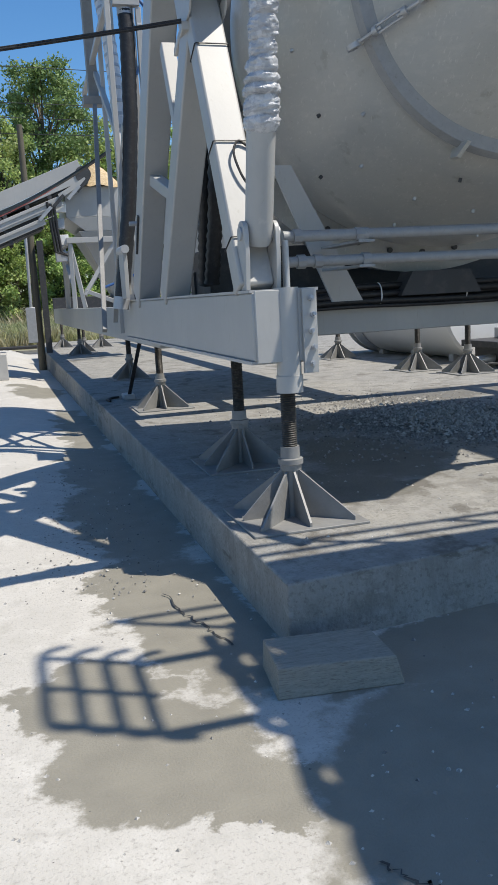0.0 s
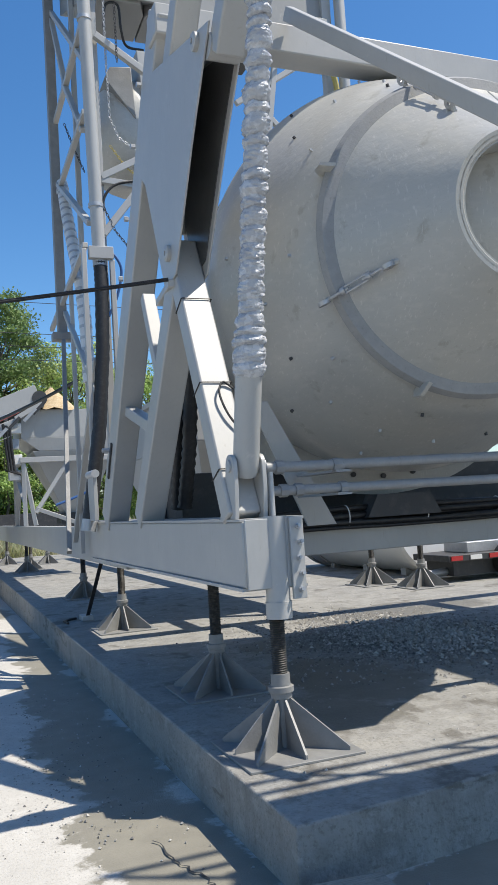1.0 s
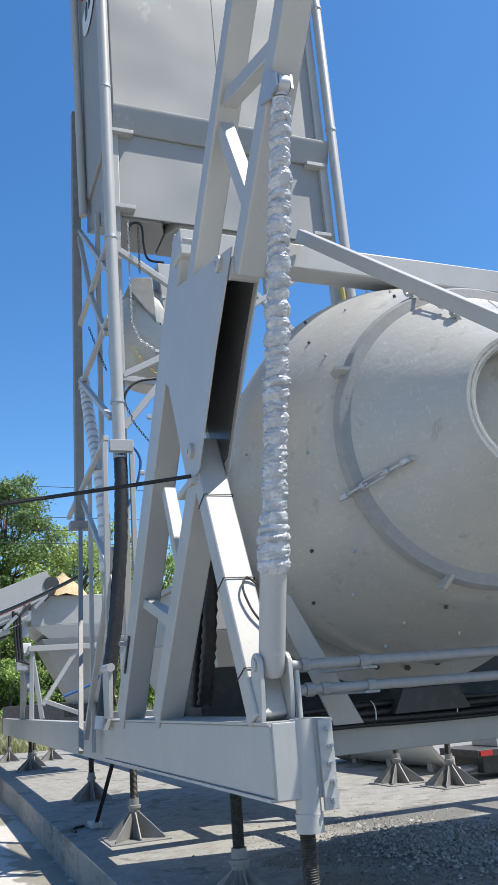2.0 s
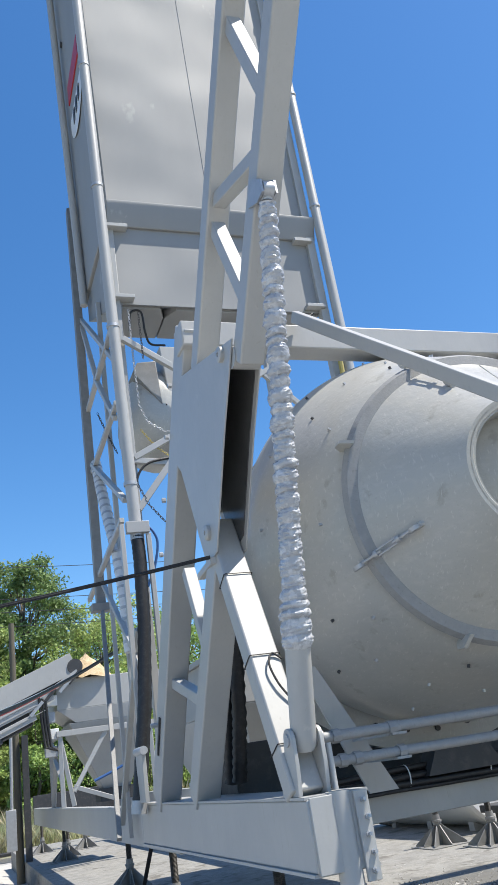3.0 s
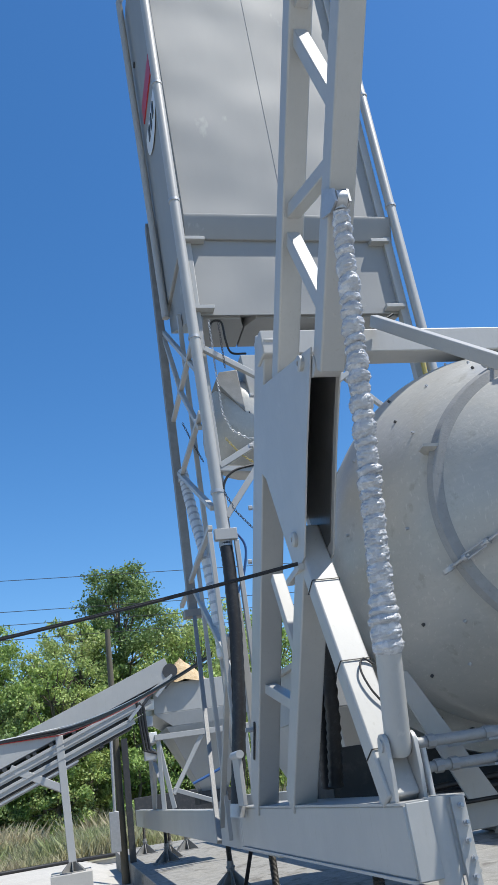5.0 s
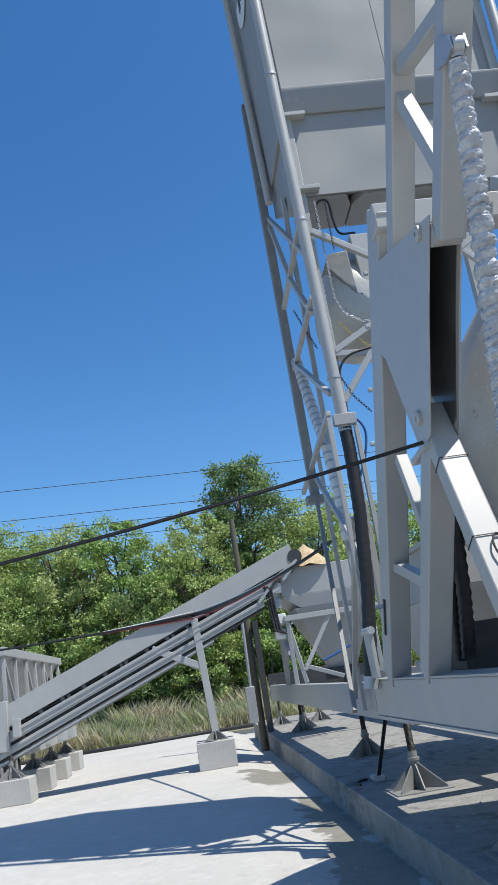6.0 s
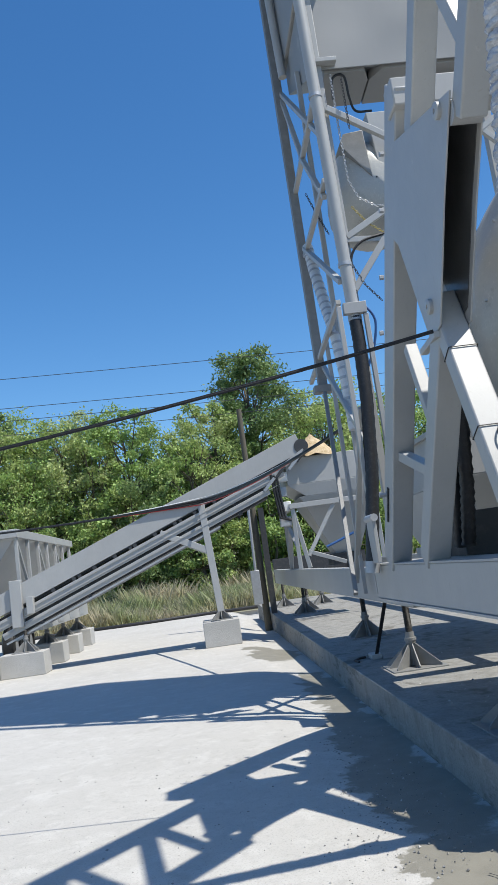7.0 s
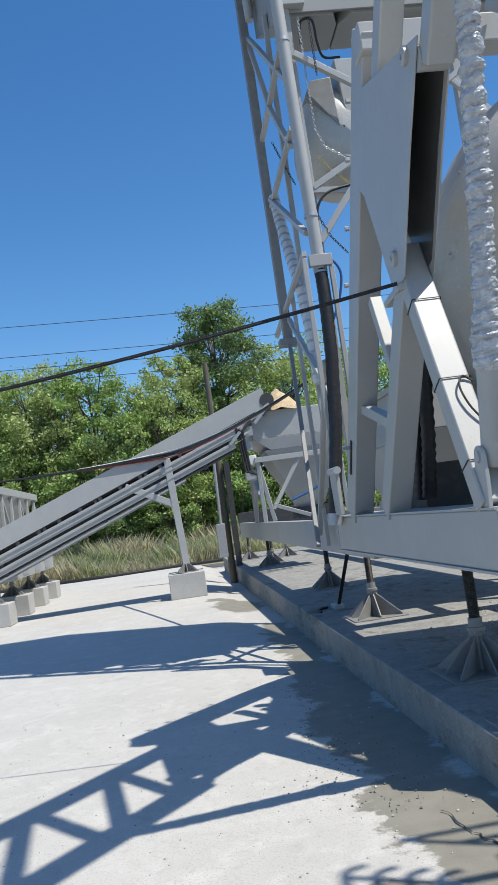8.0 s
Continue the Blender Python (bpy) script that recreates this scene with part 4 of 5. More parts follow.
for i in range(2, len(fine) - 2, 2):
    part("spiral_band", Solid().tube(fine[i], fine[i].lerp(fine[i + 1], 0.5), 0.079, n=16), "galv", whose)

# dust collectors on the roof
for k in range(2):
    bx = 2.0 + 1.32 * k
    d = thing("dust_collector", (bx, SY0 + 0.4, STOP), "blue boxy dust collector standing on the silo roof", "dust collector", "dust collectors on the silo")
    part("housing", Solid().box((bx - 0.44, SY0 + 0.05, STOP), (bx + 0.44, SY0 + 0.95, STOP + 0.95)), "blue", d, "blue sheet housing", 0.02)
    part("top_rail", Solid().box((bx - 0.46, SY0 - 0.02, STOP + 0.88), (bx + 0.46, SY0 + 0.06, STOP + 0.98)), "blue", d)
    part("junction_box", Solid().box((bx - 0.14, SY0 - 0.10, STOP + 0.40), (bx + 0.10, SY0 + 0.05, STOP + 0.66)), "galv", d, "pale junction box", 0.01)
    for h in range(4):
        part("housing_rib", Solid().box((bx - 0.43 + 0.27 * h, SY0 + 0.03, STOP + 0.05), (bx - 0.38 + 0.27 * h, SY0 + 0.05, STOP + 0.9)), "blue", d)
    part("motor", Solid().tube((bx + 0.28, SY0 - 0.12, STOP + 0.55), (bx + 0.28, SY0 + 0.06, STOP + 0.55), 0.12), "galv", d)
    part("lettering_bar", Solid().box((bx - 0.05, SY0 + 0.040, STOP + 0.16), (bx + 0.42, SY0 + 0.048, STOP + 0.25)), "white", d)
    part("air_line", Solid().sweep([(bx - 0.4, SY0, STOP + 0.95), (bx - 0.2, SY0 - 0.08, STOP + 0.85), (bx + 0.2, SY0 - 0.08, STOP + 0.92), (bx + 0.4, SY0, STOP + 0.8)], 0.02, 8), "rubber", d)
    for h in range(3):
        part("hook", Solid().sweep([(bx - 0.4 + 0.35 * h, SY0 + 0.1, STOP + 0.95), (bx - 0.4 + 0.35 * h, SY0 + 0.1, STOP + 1.08), (bx - 0.3 + 0.35 * h, SY0 + 0.1, STOP + 1.08)], 0.015, 6), "galv", d)

# clam gate under the silo
gate = thing("discharge_gate", (2.05, 8.0, 5.4), "curved grey sheet clam gate hanging below the silo", "gate")
curl = [(1.56, 6.46), (1.50, 6.20), (1.475, 5.98), (1.485, 5.78), (1.54, 5.63), (1.64, 5.53), (1.76, 5.46), (1.90, 5.42), (2.10, 5.42), (2.30, 5.50)]
rim_ = curl + [(2.36, 5.9), (2.34, 6.4), (1.95, 6.62)]
cx_, cz_ = 1.95, 6.02
rows_ = [(1.0, 9.25), (1.0, 8.78), (0.93, 8.62), (0.72, 8.50), (0.35, 8.44), (0.02, 8.43)]
n_ = len(rim_)
part("scoop", Solid().add([(cx_ + (x - cx_) * k, y, cz_ + (z - cz_) * k) for k, y in rows_ for x, z in rim_],
                          [(j * n_ + i, j * n_ + (i + 1) % n_, (j + 1) * n_ + (i + 1) % n_, (j + 1) * n_ + i) for j in range(len(rows_) - 1) for i in range(n_)] + [tuple(range(n_))], True), "drum", gate, "rounded dusty bucket of the gate")
# Hood takes the darker jack paint to hold the shade under the silo.
part("scoop_hood", Solid().add([(1.56, 8.42, 6.46), (1.63, 8.42, 6.60), (1.87, 8.42, 6.63), (1.90, 8.42, 6.02), (1.58, 9.2, 6.5), (1.63, 9.2, 6.62), (1.9, 9.2, 6.65), (1.95, 9.2, 6.1)],
                               [(0, 1, 2, 3), (7, 6, 5, 4), (0, 4, 5, 1), (1, 5, 6, 2), (2, 6, 7, 3), (3, 7, 4, 0)]), "jack", gate, "folded hood over the scoop, painted dark for the silo's shade", 0.01)
part("cheek", Solid().prism([(1.95, 8.45, 6.86), (2.5, 8.45, 6.86), (2.5, 8.45, 5.6), (2.12, 8.45, 5.7), (2.02, 8.45, 5.95)], (0, 0.8, 0)), "paint", gate, "flat cheek plate of the gate", 0.01)


def chain(points, mat="galv", size=0.016, label="steel chain hanging from the hopper"):
    """Linked rings along a hanging line."""
    t = thing("chain", points[0], label, "chain", "hopper chains")
    s = Solid()
    dist = 0
    pts = [Vector(p) for p in points]
    fine = []
    for a, b in zip(pts, pts[1:]):
        n = max(2, int((b - a).length / (size * 3.2)))
        fine += [a.lerp(b, k / n) for k in range(n)]
    for i, (a, b) in enumerate(zip(fine, fine[1:])):
        d = (b - a).normalized()
        u = d.orthogonal().normalized()
        w = d.cross(u)
        side = u if i % 2 else w
        m, hl = (a + b) / 2, (b - a).length * 0.72
        ring = [m + d * hl * math.cos(t_) + side * size * 1.15 * math.sin(t_) for t_ in (k * math.pi / 4 for k in range(9))]
        s.sweep(ring, size * 0.36, 5)
    part("chain_run", s, mat, t)


chain([(1.56, 8.3, 7.3), (1.56, 8.3, 6.6), (1.57, 8.3, 5.95), (1.66, 8.3, 5.72), (1.85, 8.3, 5.60), (2.1, 8.3, 5.62)], "galv", 0.011)
chain([(1.56, 8.3, 5.62), (1.72, 8.3, 5.40), (1.95, 8.3, 5.22)], "yellow", 0.010, label="pale yellowed chain looped below the gate")
chain([(1.66, 8.2, 7.2), (1.66, 8.2, 6.5)], "dark", 0.011)
chain([(1.24, 9.30, 6.31), (1.34, 9.30, 6.02), (1.47, 9.30, 5.70)], "dark", 0.011)
chain([(1.45, 8.28, 4.92), (1.56, 8.28, 4.67), (1.75, 8.28, 4.43)], "dark", 0.011)

# looped hoses beside the column
for pts, mat, lab in (([(1.41, 8.28, 4.82), (1.48, 8.28, 5.06), (1.62, 8.28, 5.19), (1.88, 8.28, 5.25)], "rubber", "black air hose looped beside the column"),
                      ([(1.44, 8.28, 4.41), (1.53, 8.28, 4.40), (1.61, 8.28, 4.23), (1.55, 8.28, 3.94), (1.45, 8.28, 3.72)], "blue", "blue air hose beside the column"),
                      ([(1.60, 8.5, 7.1), (1.62, 8.45, 7.34), (1.76, 8.45, 7.36), (1.80, 8.5, 7.1), (1.88, 8.6, 6.98), (2.1, 8.7, 7.02)], "rubber", "black hose looped under the silo hopper"),
                      ([(4.1, 8.2, 7.3), (3.8, 8.2, 7.1), (3.6, 8.2, 6.9)], "rubber", "black hose below the silo hopper"),
                      ([(4.28, 8.2, 6.9), (4.36, 8.2, 6.6), (4.34, 8.2, 6.1)], "yellow", "yellow hose by the silo corner")):
    tagged(part("air_hose", Solid().sweep(curve_line(pts, 8), 0.015 if mat != "yellow" else 0.035, 8), mat), lab, "hose", "tower hoses")
# thick braided hoses behind the columns
for k in range(2):
    pts = [(1.55 + 0.05 * k, 6.0 - 0.16 * k, 3.5), (1.55 + 0.05 * k, 6.1 - 0.16 * k, 2.8), (1.56 + 0.04 * k, 6.3 - 0.16 * k, 2.1), (1.58, 6.5 - 0.2 * k, 1.6)]
    fine = [Vector(a).lerp(Vector(b), i / 14) for a, b in zip(pts, pts[1:]) for i in range(14)]
    tagged(part("drag_chain", Solid().sweep(fine, [0.055 + 0.012 * (i % 2) for i in range(len(fine))], 10), "rubber"), "thick black ribbed hose hanging behind the columns", "hose", "ribbed hoses")


def strut_y(z):
    return 4.29 + (z - 1.88) * 0.4775


tagged(part("support_cable", Solid().sweep(curve_line([(1.372, strut_y(2.33) - 0.085, 2.33), (1.31, strut_y(2.37) - 0.10, 2.37), (1.265, strut_y(2.30) - 0.115, 2.30), (1.285, strut_y(2.18) - 0.11, 2.18), (1.335, strut_y(2.08) - 0.10, 2.08), (1.375, strut_y(2.0) - 0.085, 2.0)]), 0.007, 8), "rubber"), "short black cable looped on the strut", "cable")
for sz in (2.93, 2.34, 1.80):
    u = Vector((0, 0.902, -0.431))
    c = Vector((1.27, strut_y(sz), sz))
    loop = [c + Vector((dx, 0, 0)) + u * dv for dx, dv in ((-0.101, 0.076), (-0.101, -0.072), (-0.094, -0.077), (0.094, -0.077), (0.101, -0.072), (0.101, 0.076), (-0.101, 0.076))]
    tagged(part("cable_tie", Solid().sweep(loop, 0.004, 6), "rubber"), "thin black strap round the strut", "cable tie", "strut straps")

# overhead cable from the gusset
for k, (off, r) in enumerate(((0.0, 0.007), (0.010, 0.005), (-0.009, 0.004))):
    pts = hang((1.13, 4.86, 3.12 + off), (-6.5, 6.2, 2.62 + off), 0.14, 40)
    tagged(part("overhead_cable", Solid().sweep(pts, r, 8), "rubber"), "black power cable slung from the mixer frame", "cable", "slung cables")
for k, (mat, off) in enumerate((("rubber", 0), ("rubber", 0.05), ("red", -0.05), ("white", 0.1))):
    pts = hang((1.40, 10.2, 3.35), (-0.6, 18.35, 3.30 + off), 0.12, 16)[:-1] + hang((-0.6, 18.35, 3.30 + off), (-9.0, 18.35, 3.3 + off), 0.1 + off, 24)
    tagged(part("overhead_cable", Solid().sweep(pts, 0.024 if mat == "rubber" else 0.011, 6), mat), {"rubber": "black cable slung along the conveyor", "red": "red cable slung along the conveyor", "white": "pale cable slung along the conveyor"}[mat], "cable", "conveyor cables")


# ---- mostly hidden hopper under the silo, added to shade the slab ----
wh = thing("rear_shade_hopper", (3.4, 10.7, 1.5), "mostly hidden grey steel hopper on the rear chassis, added to shade the slab", "hopper")
part("shell", Solid().add([(2.75, 9.3, 1.62), (4.1, 9.3, 1.62), (4.1, 12.2, 1.62), (2.75, 12.2, 1.62), (2.5, 8.75, 2.4), (4.35, 8.75, 2.4), (4.35, 12.9, 2.4), (2.5, 12.9, 2.4)],
                          [(0, 3, 2, 1), (4, 5, 6, 7), (0, 1, 5, 4), (1, 2, 6, 5), (2, 3, 7, 6), (3, 0, 4, 7)]), "paint", wh, bevel=0.01)
part("upper_box", Solid().box((2.5, 8.75, 2.403), (4.35, 12.9, 3.05)), "paint", wh, bevel=0.01)
part("rim", Solid().box((2.44, 8.69, 3.05), (4.41, 12.96, 3.12)), "paint", wh, bevel=0.006)
for x in (2.85, 4.0):
    part("skid", Solid().box((x - 0.07, 8.14, 1.462), (x + 0.07, 12.7, 1.62)), "paint", wh, bevel=0.006)


# ---- rear batching frame ----
rear = thing("batching_frame", (2.5, 18, 1.0), "grey steel frame of the batching hopper on jack stands", "steel frame")
part("side_beam", Solid().box((1.46, 8.1, 1.04), (1.62, 25.8, 1.47)), "paint", rear, "long deep side beam", 0.01)
part("side_beam", Solid().box((3.9, 8.4, 1.04), (4.06, 25.8, 1.47)), "paint", rear, "long deep side beam", 0.01)
part("end_beam", Solid().box((1.46, 25.8, 1.04), (4.06, 26.0, 1.8)), "dark", rear, bevel=0.01)
for p, q in (((1.52, 18.5, 1.47), (1.52, 18.5, 2.9)), ((1.74, 18.5, 1.47), (1.52, 18.5, 2.85)), ((3.5, 18.5, 1.47), (3.5, 18.5, 2.95)), ((1.75, 18.5, 1.75), (2.5, 18.5, 2.88)), ((1.75, 18.5, 1.85), (2.6, 18.5, 1.5)),
             ((1.52, 20.6, 1.47), (1.52, 20.6, 2.9)), ((1.52, 18.5, 2.0), (1.52, 20.6, 2.9)), ((1.52, 20.6, 1.5), (1.52, 19.4, 2.7))):
    part("brace", Solid().beam(p, q, 0.09, 0.09, (0.3, 1, 0)), "paint", rear, bevel=0.006)
part("rail", Solid().box((1.44, 18.42, 2.88), (3.7, 18.52, 3.0)), "paint", rear, bevel=0.006)
part("rail", Solid().box((1.46, 18.5, 2.88), (1.56, 20.7, 2.98)), "paint", rear, bevel=0.006)
bh = thing("feed_hopper", (2.6, 19.6, 3.0), "grey sheet steel feed hopper with sloping sides", "hopper")


def frustum(lo, hi, z0, z1):
    (a, b, c, d), (e, f, g, h) = lo, hi
    return Solid().add([(a, c, z0), (b, c, z0), (b, d, z0), (a, d, z0), (e, g, z1), (f, g, z1), (f, h, z1), (e, h, z1)],
                       [(0, 3, 2, 1), (4, 5, 6, 7), (0, 1, 5, 4), (1, 2, 6, 5), (2, 3, 7, 6), (3, 0, 4, 7)])


part("upper_box", frustum((1.9, 3.5, 18.7, 20.5), (1.5, 3.9, 18.65, 20.6), 3.15, 3.45), "paint", bh, bevel=0.01)
part("upper_box", Solid().box((1.5, 18.65, 3.45), (3.9, 20.6, 4.1)), "paint", bh, "flat grey hopper side", 0.01)
part("cone", frustum((2.5, 3.1, 19.3, 19.9), (1.75, 3.6, 18.7, 20.5), 1.7, 3.15), "paint", bh, "sloping lower cone", 0.01)
part("gate_box", Solid().box((2.4, 19.2, 1.45), (3.2, 20.0, 1.72)), "dark", bh)
part("air_line", Solid().sweep([(2.2, 18.6, 1.9), (2.5, 18.6, 2.0), (2.9, 18.6, 2.15), (3.0, 18.6, 2.3)], 0.03, 8), "blue", bh)
for k, (x, z) in enumerate(((1.36, 3.55), (1.30, 3.2), (1.36, 2.85), (1.32, 2.5))):
    part("control_box", Solid().box((x - 0.12, 18.5, z), (x + 0.14, 18.75, z + 0.22)), "galv" if k % 2 else "white", bh, "small pale control box", 0.01)
for k in range(3):
    tagged(part("control_cable", Solid().sweep([(1.1 + 0.07 * k, 18.35, 3.75 - 0.05 * k), (1.15 + 0.06 * k, 18.4, 3.2), (1.2 + 0.06 * k, 18.4, 2.7), (1.45, 18.4, 2.62)], 0.03, 8), "rubber"), "black control cable hanging at the hopper", "cable", "hopper cables")


# ---- conveyor ----
conv = thing("belt_conveyor", (-1.4, 18.8, 0.6), "long inclined grey belt conveyor with open truss", "conveyor")
ca, cb = Vector((-5.6, 0, 1.50)), Vector((1.90, 0, 4.42))
cu = (cb - ca).normalized()
cn = Vector((-cu.z, 0, cu.x))


def along(s, up, y):
    p = ca + cu * s + cn * up
    return Vector((p.x, y, p.z))


CL = (cb - ca).length
for y in (18.40, 19.30):
    part("side_board", Solid().beam(along(0, 0, y), along(CL, 0, y), 0.02, 0.44, (0, 1, 0)), "paint", conv, "plain grey side board", 0.004)
    part("stringer", Solid().beam(along(0, -0.42, y), along(CL - 0.7, -0.42, y), 0.05, 0.21, (0, 1, 0)), "paint", conv, bevel=0.006)
    part("stringer", Solid().beam(along(0, -0.67, y), along(CL - 1.2, -0.67, y), 0.05, 0.15, (0, 1, 0)), "paint", conv, bevel=0.006)
    part("stringer", Solid().beam(along(0, -0.84, y), along(CL - 2.6, -0.84, y), 0.05, 0.04, (0, 1, 0)), "galv", conv)
    for up_, w_ in ((-0.37, 0.05), (-0.47, 0.05), (-0.65, 0.04)):
        part("channel_lip", Solid().beam(along(0, up_, y - 0.035), along(CL - 0.9, up_, y - 0.035), 0.03, w_ * 0.35, (0, 1, 0)), "paint", conv)
    for s_ in (0.9, 2.1, 3.4, 4.7, 6.0):
        part("stay", Solid().beam(along(s_, -0.2, y + 0.03), along(s_, -0.85, y + 0.03), 0.05, 0.08, (0, 1, 0)), "dark", conv)
# Added box that turns the gaps between the stringers dark.
part("dark_gap_box", Solid().beam(along(0.2, -0.56, 18.85), along(CL - 1.3, -0.56, 18.85), 0.74, 0.46, (0, 1, 0)), "dark", conv, "added dark box filling the gaps between the stringers")
part("belt", Solid().beam(along(0, -0.02, 18.85), along(CL, -0.02, 18.85), 0.84, 0.03, (0, 1, 0)), "rubber", conv)
part("return_belt", Solid().beam(along(0, -0.27, 18.85), along(CL, -0.23, 18.85), 0.84, 0.025, (0, 1, 0)), "rubber", conv)
for k in range(14):
    s = 0.4 + k * 0.52
    part("idler", Solid().tube(along(s, -0.27, 18.38), along(s, -0.27, 19.32), 0.05, n=10), "dark", conv)
part("head_pulley", Solid().tube(along(CL - 0.02, -0.10, 18.37), along(CL - 0.02, -0.10, 19.33), 0.17, n=20), "dark", conv)
for k, (s_, up_) in enumerate(((CL - 0.55, -0.45), (CL - 0.95, -0.5), (CL - 1.3, -0.62), (CL - 0.3, -0.38))):
    part("head_bracket", Solid().beam(along(s_, up_, 18.36), along(s_ + 0.35, up_ + 0.16, 18.34), 0.05, 0.07, (0, 1, 0)), "dark" if k % 2 else "galv", conv)
part("take_up", Solid().beam(along(CL - 0.7, -0.33, 18.36), along(CL - 0.02, -0.22, 18.36), 0.06, 0.10, (0, 1, 0)), "paint", conv)
for y in (18.42, 19.28):
    part("leg", Solid().beam((-0.45, y, 0.78), (-0.60, y, 3.24), 0.12, 0.16, (0, 1, 0)), "paint", conv, "steel support leg", 0.008)
    part("leg_brace", Solid().beam((-0.56, y, 2.18), (-1.62, y, 2.72), 0.10, 0.15, (0, 1, 0)), "paint", conv, bevel=0.008)
jack_stand((-0.45, 18.85, 0.57), 0.95, label="grey steel jack stand under the conveyor leg", group="conveyor jack stands", size=0.26)
tagged(part("concrete_block", Solid().box((-0.90, 18.40, 0.0), (-0.06, 19.45, 0.57)), "block", bevel=0.015), "pale cast concrete block under the conveyor leg", "concrete block", "concrete blocks")
heap = Solid()
hv = []
for i in range(10):
    for k in range(20):
        a, r = 2 * math.pi * k / 20, 0.48 * i / 9
        hv.append((2.25 + r * math.cos(a) * 1.2, 18.95 + r * math.sin(a), 4.10 + 0.56 * (1 - i / 9) ** 0.9 + 0.07 * noise.noise(Vector((r * 9, a * 3, 1)))))
heap.add(hv, [(i * 20 + k, i * 20 + (k + 1) % 20, (i + 1) * 20 + (k + 1) % 20, (i + 1) * 20 + k) for i in range(9) for k in range(20)], True)
tagged(part("sand_heap", heap, "sand"), "tan sand piled in the feed hopper", "sand", kind="stuff")


# ---- aggregate bin ----
bin_ = thing("aggregate_bin", (-6.2, 21, 0.5), "grey steel aggregate bin with sloping ribbed sides", "bin")
part("hopper", frustum((-7.4, -6.2, 19.4, 25.5), (-8.2, -5.0, 18.9, 26.5), 1.7, 3.15), "paint", bin_, "sloping bin sides", 0.01)
part("rim", Solid().box((-8.3, 18.8, 3.1), (-4.95, 26.6, 3.3)), "paint", bin_, bevel=0.01)
for k in range(7):
    y = 18.95 + k * 1.2
    part("rib", Solid().beam((-5.02, y, 3.15), (-5.02, y, 1.1), 0.10, 0.08, (0, 1, 0)), "paint", bin_, bevel=0.006)
    if k % 2 == 0:
        part("rib", Solid().beam((-5.02, y, 3.1), (-5.02, y + 1.1, 1.8), 0.08, 0.06, (0, 1, 0)), "paint", bin_, bevel=0.006)
for k in range(4):
    part("sill_plate", Solid().box((-4.498, 18.75 + 1.7 * k, 0.98), (-4.485, 19.45 + 1.7 * k, 1.26)), "galv", bin_, "pale plate bolted on the sill")
part("sill", Solid().box((-5.1, 18.6, 0.92), (-4.5, 25.5, 1.32)), "paint", bin_, "wide sill beam", 0.01)
part("front_column", Solid().box((-5.12, 18.3, 1.05), (-4.86, 18.5, 2.1)), "paint", bin_, bevel=0.01)
part("belt_cover", Solid().box((-7.6, 18.2, 1.35), (-5.5, 18.6, 1.75)), "paint", bin_, bevel=0.01)
for k in range(4):
    y = 18.2 + k * 2.35
    tagged(part("concrete_block", Solid().box((-5.38, y - 0.3, 0.0), (-4.40, y + 0.45, 0.50)), "block", bevel=0.015), "pale cast concrete block under the bin", "concrete block", "concrete blocks")
    jack_stand((-4.85, y + 0.1, 0.50), 0.98, label="grey steel jack stand under the bin", group="bin jack stands", size=0.28)
    part("stub", Solid().box((-4.75, y, 1.32), (-4.6, y + 0.2, 1.7)), "paint", bin_, bevel=0.006)
tagged(part("concrete_block", Solid().box((-6.6, 17.3, 0.0), (-5.42, 18.0, 0.58)), "block", bevel=0.015), "weathered concrete block beside the bin", "concrete block", "concrete blocks")
for ty in (21.5, 23.2):
    w = thing("trailer_wheel", (-5.9, ty, 0.5), "dark dusty trailer tyre under the bin", "wheel", "bin wheels")
    part("tyre", Solid().lathe((-6.1, ty, 0.5), (1, 0, 0), [(0, 0.28), (0.0, 0.42), (0.05, 0.49), (0.2, 0.5), (0.3, 0.47), (0.32, 0.28)], 32, True), "rubber", w)
    part("rim", Solid().tube((-6.0, ty, 0.5), (-5.83, ty, 0.5), 0.28, n=24), "galv", w)


# ---- pole and wires ----
up = thing("utility_pole", (0.87, 23.0, 0), "weathered grey wooden utility pole with a meter box", "utility pole")
part("shaft", Solid().tube((0.87, 23.0, -0.3), (0.86, 23.0, 6.28), 0.105, 0.075, 16), "pole", up)
part("meter_box", Solid().box((0.55, 22.78, 0.6), (0.80, 22.95, 1.55)), "galv", up, "grey meter box", 0.01)
part("conduit", Solid().tube((0.70, 22.86, 1.5), (0.74, 22.86, 3.6), 0.04, n=10), "galv", up)
part("post", Solid().box((1.00, 22.8, 0.30), (1.16, 22.95, 3.3)), "dark", up)
for (zl, zr) in ((14.35, 13.75), (12.75, 11.9), (12.0, 11.2), (11.0, 10.6), (7.45, 7.0), (6.6, 6.2)):
    tagged(part("power_line", Solid().sweep(hang((-60, 45, zl + 1.5), (50, 45, zr - 1.0), 0.5, 30), 0.018, 5), "dark"), "thin overhead power line above the trees", "power line", "power lines")


tagged(part("drain_hose", Solid().sweep(curve_line([(-9.0, 32.2, 0.06), (-6.0, 32.5, 0.06), (-3.6, 32.3, 0.06), (-1.0, 32.6, 0.06), (1.4, 32.5, 0.06)], 6), 0.07, 10), "rubber"), "black drain hose lying along the yard edge", "hose")


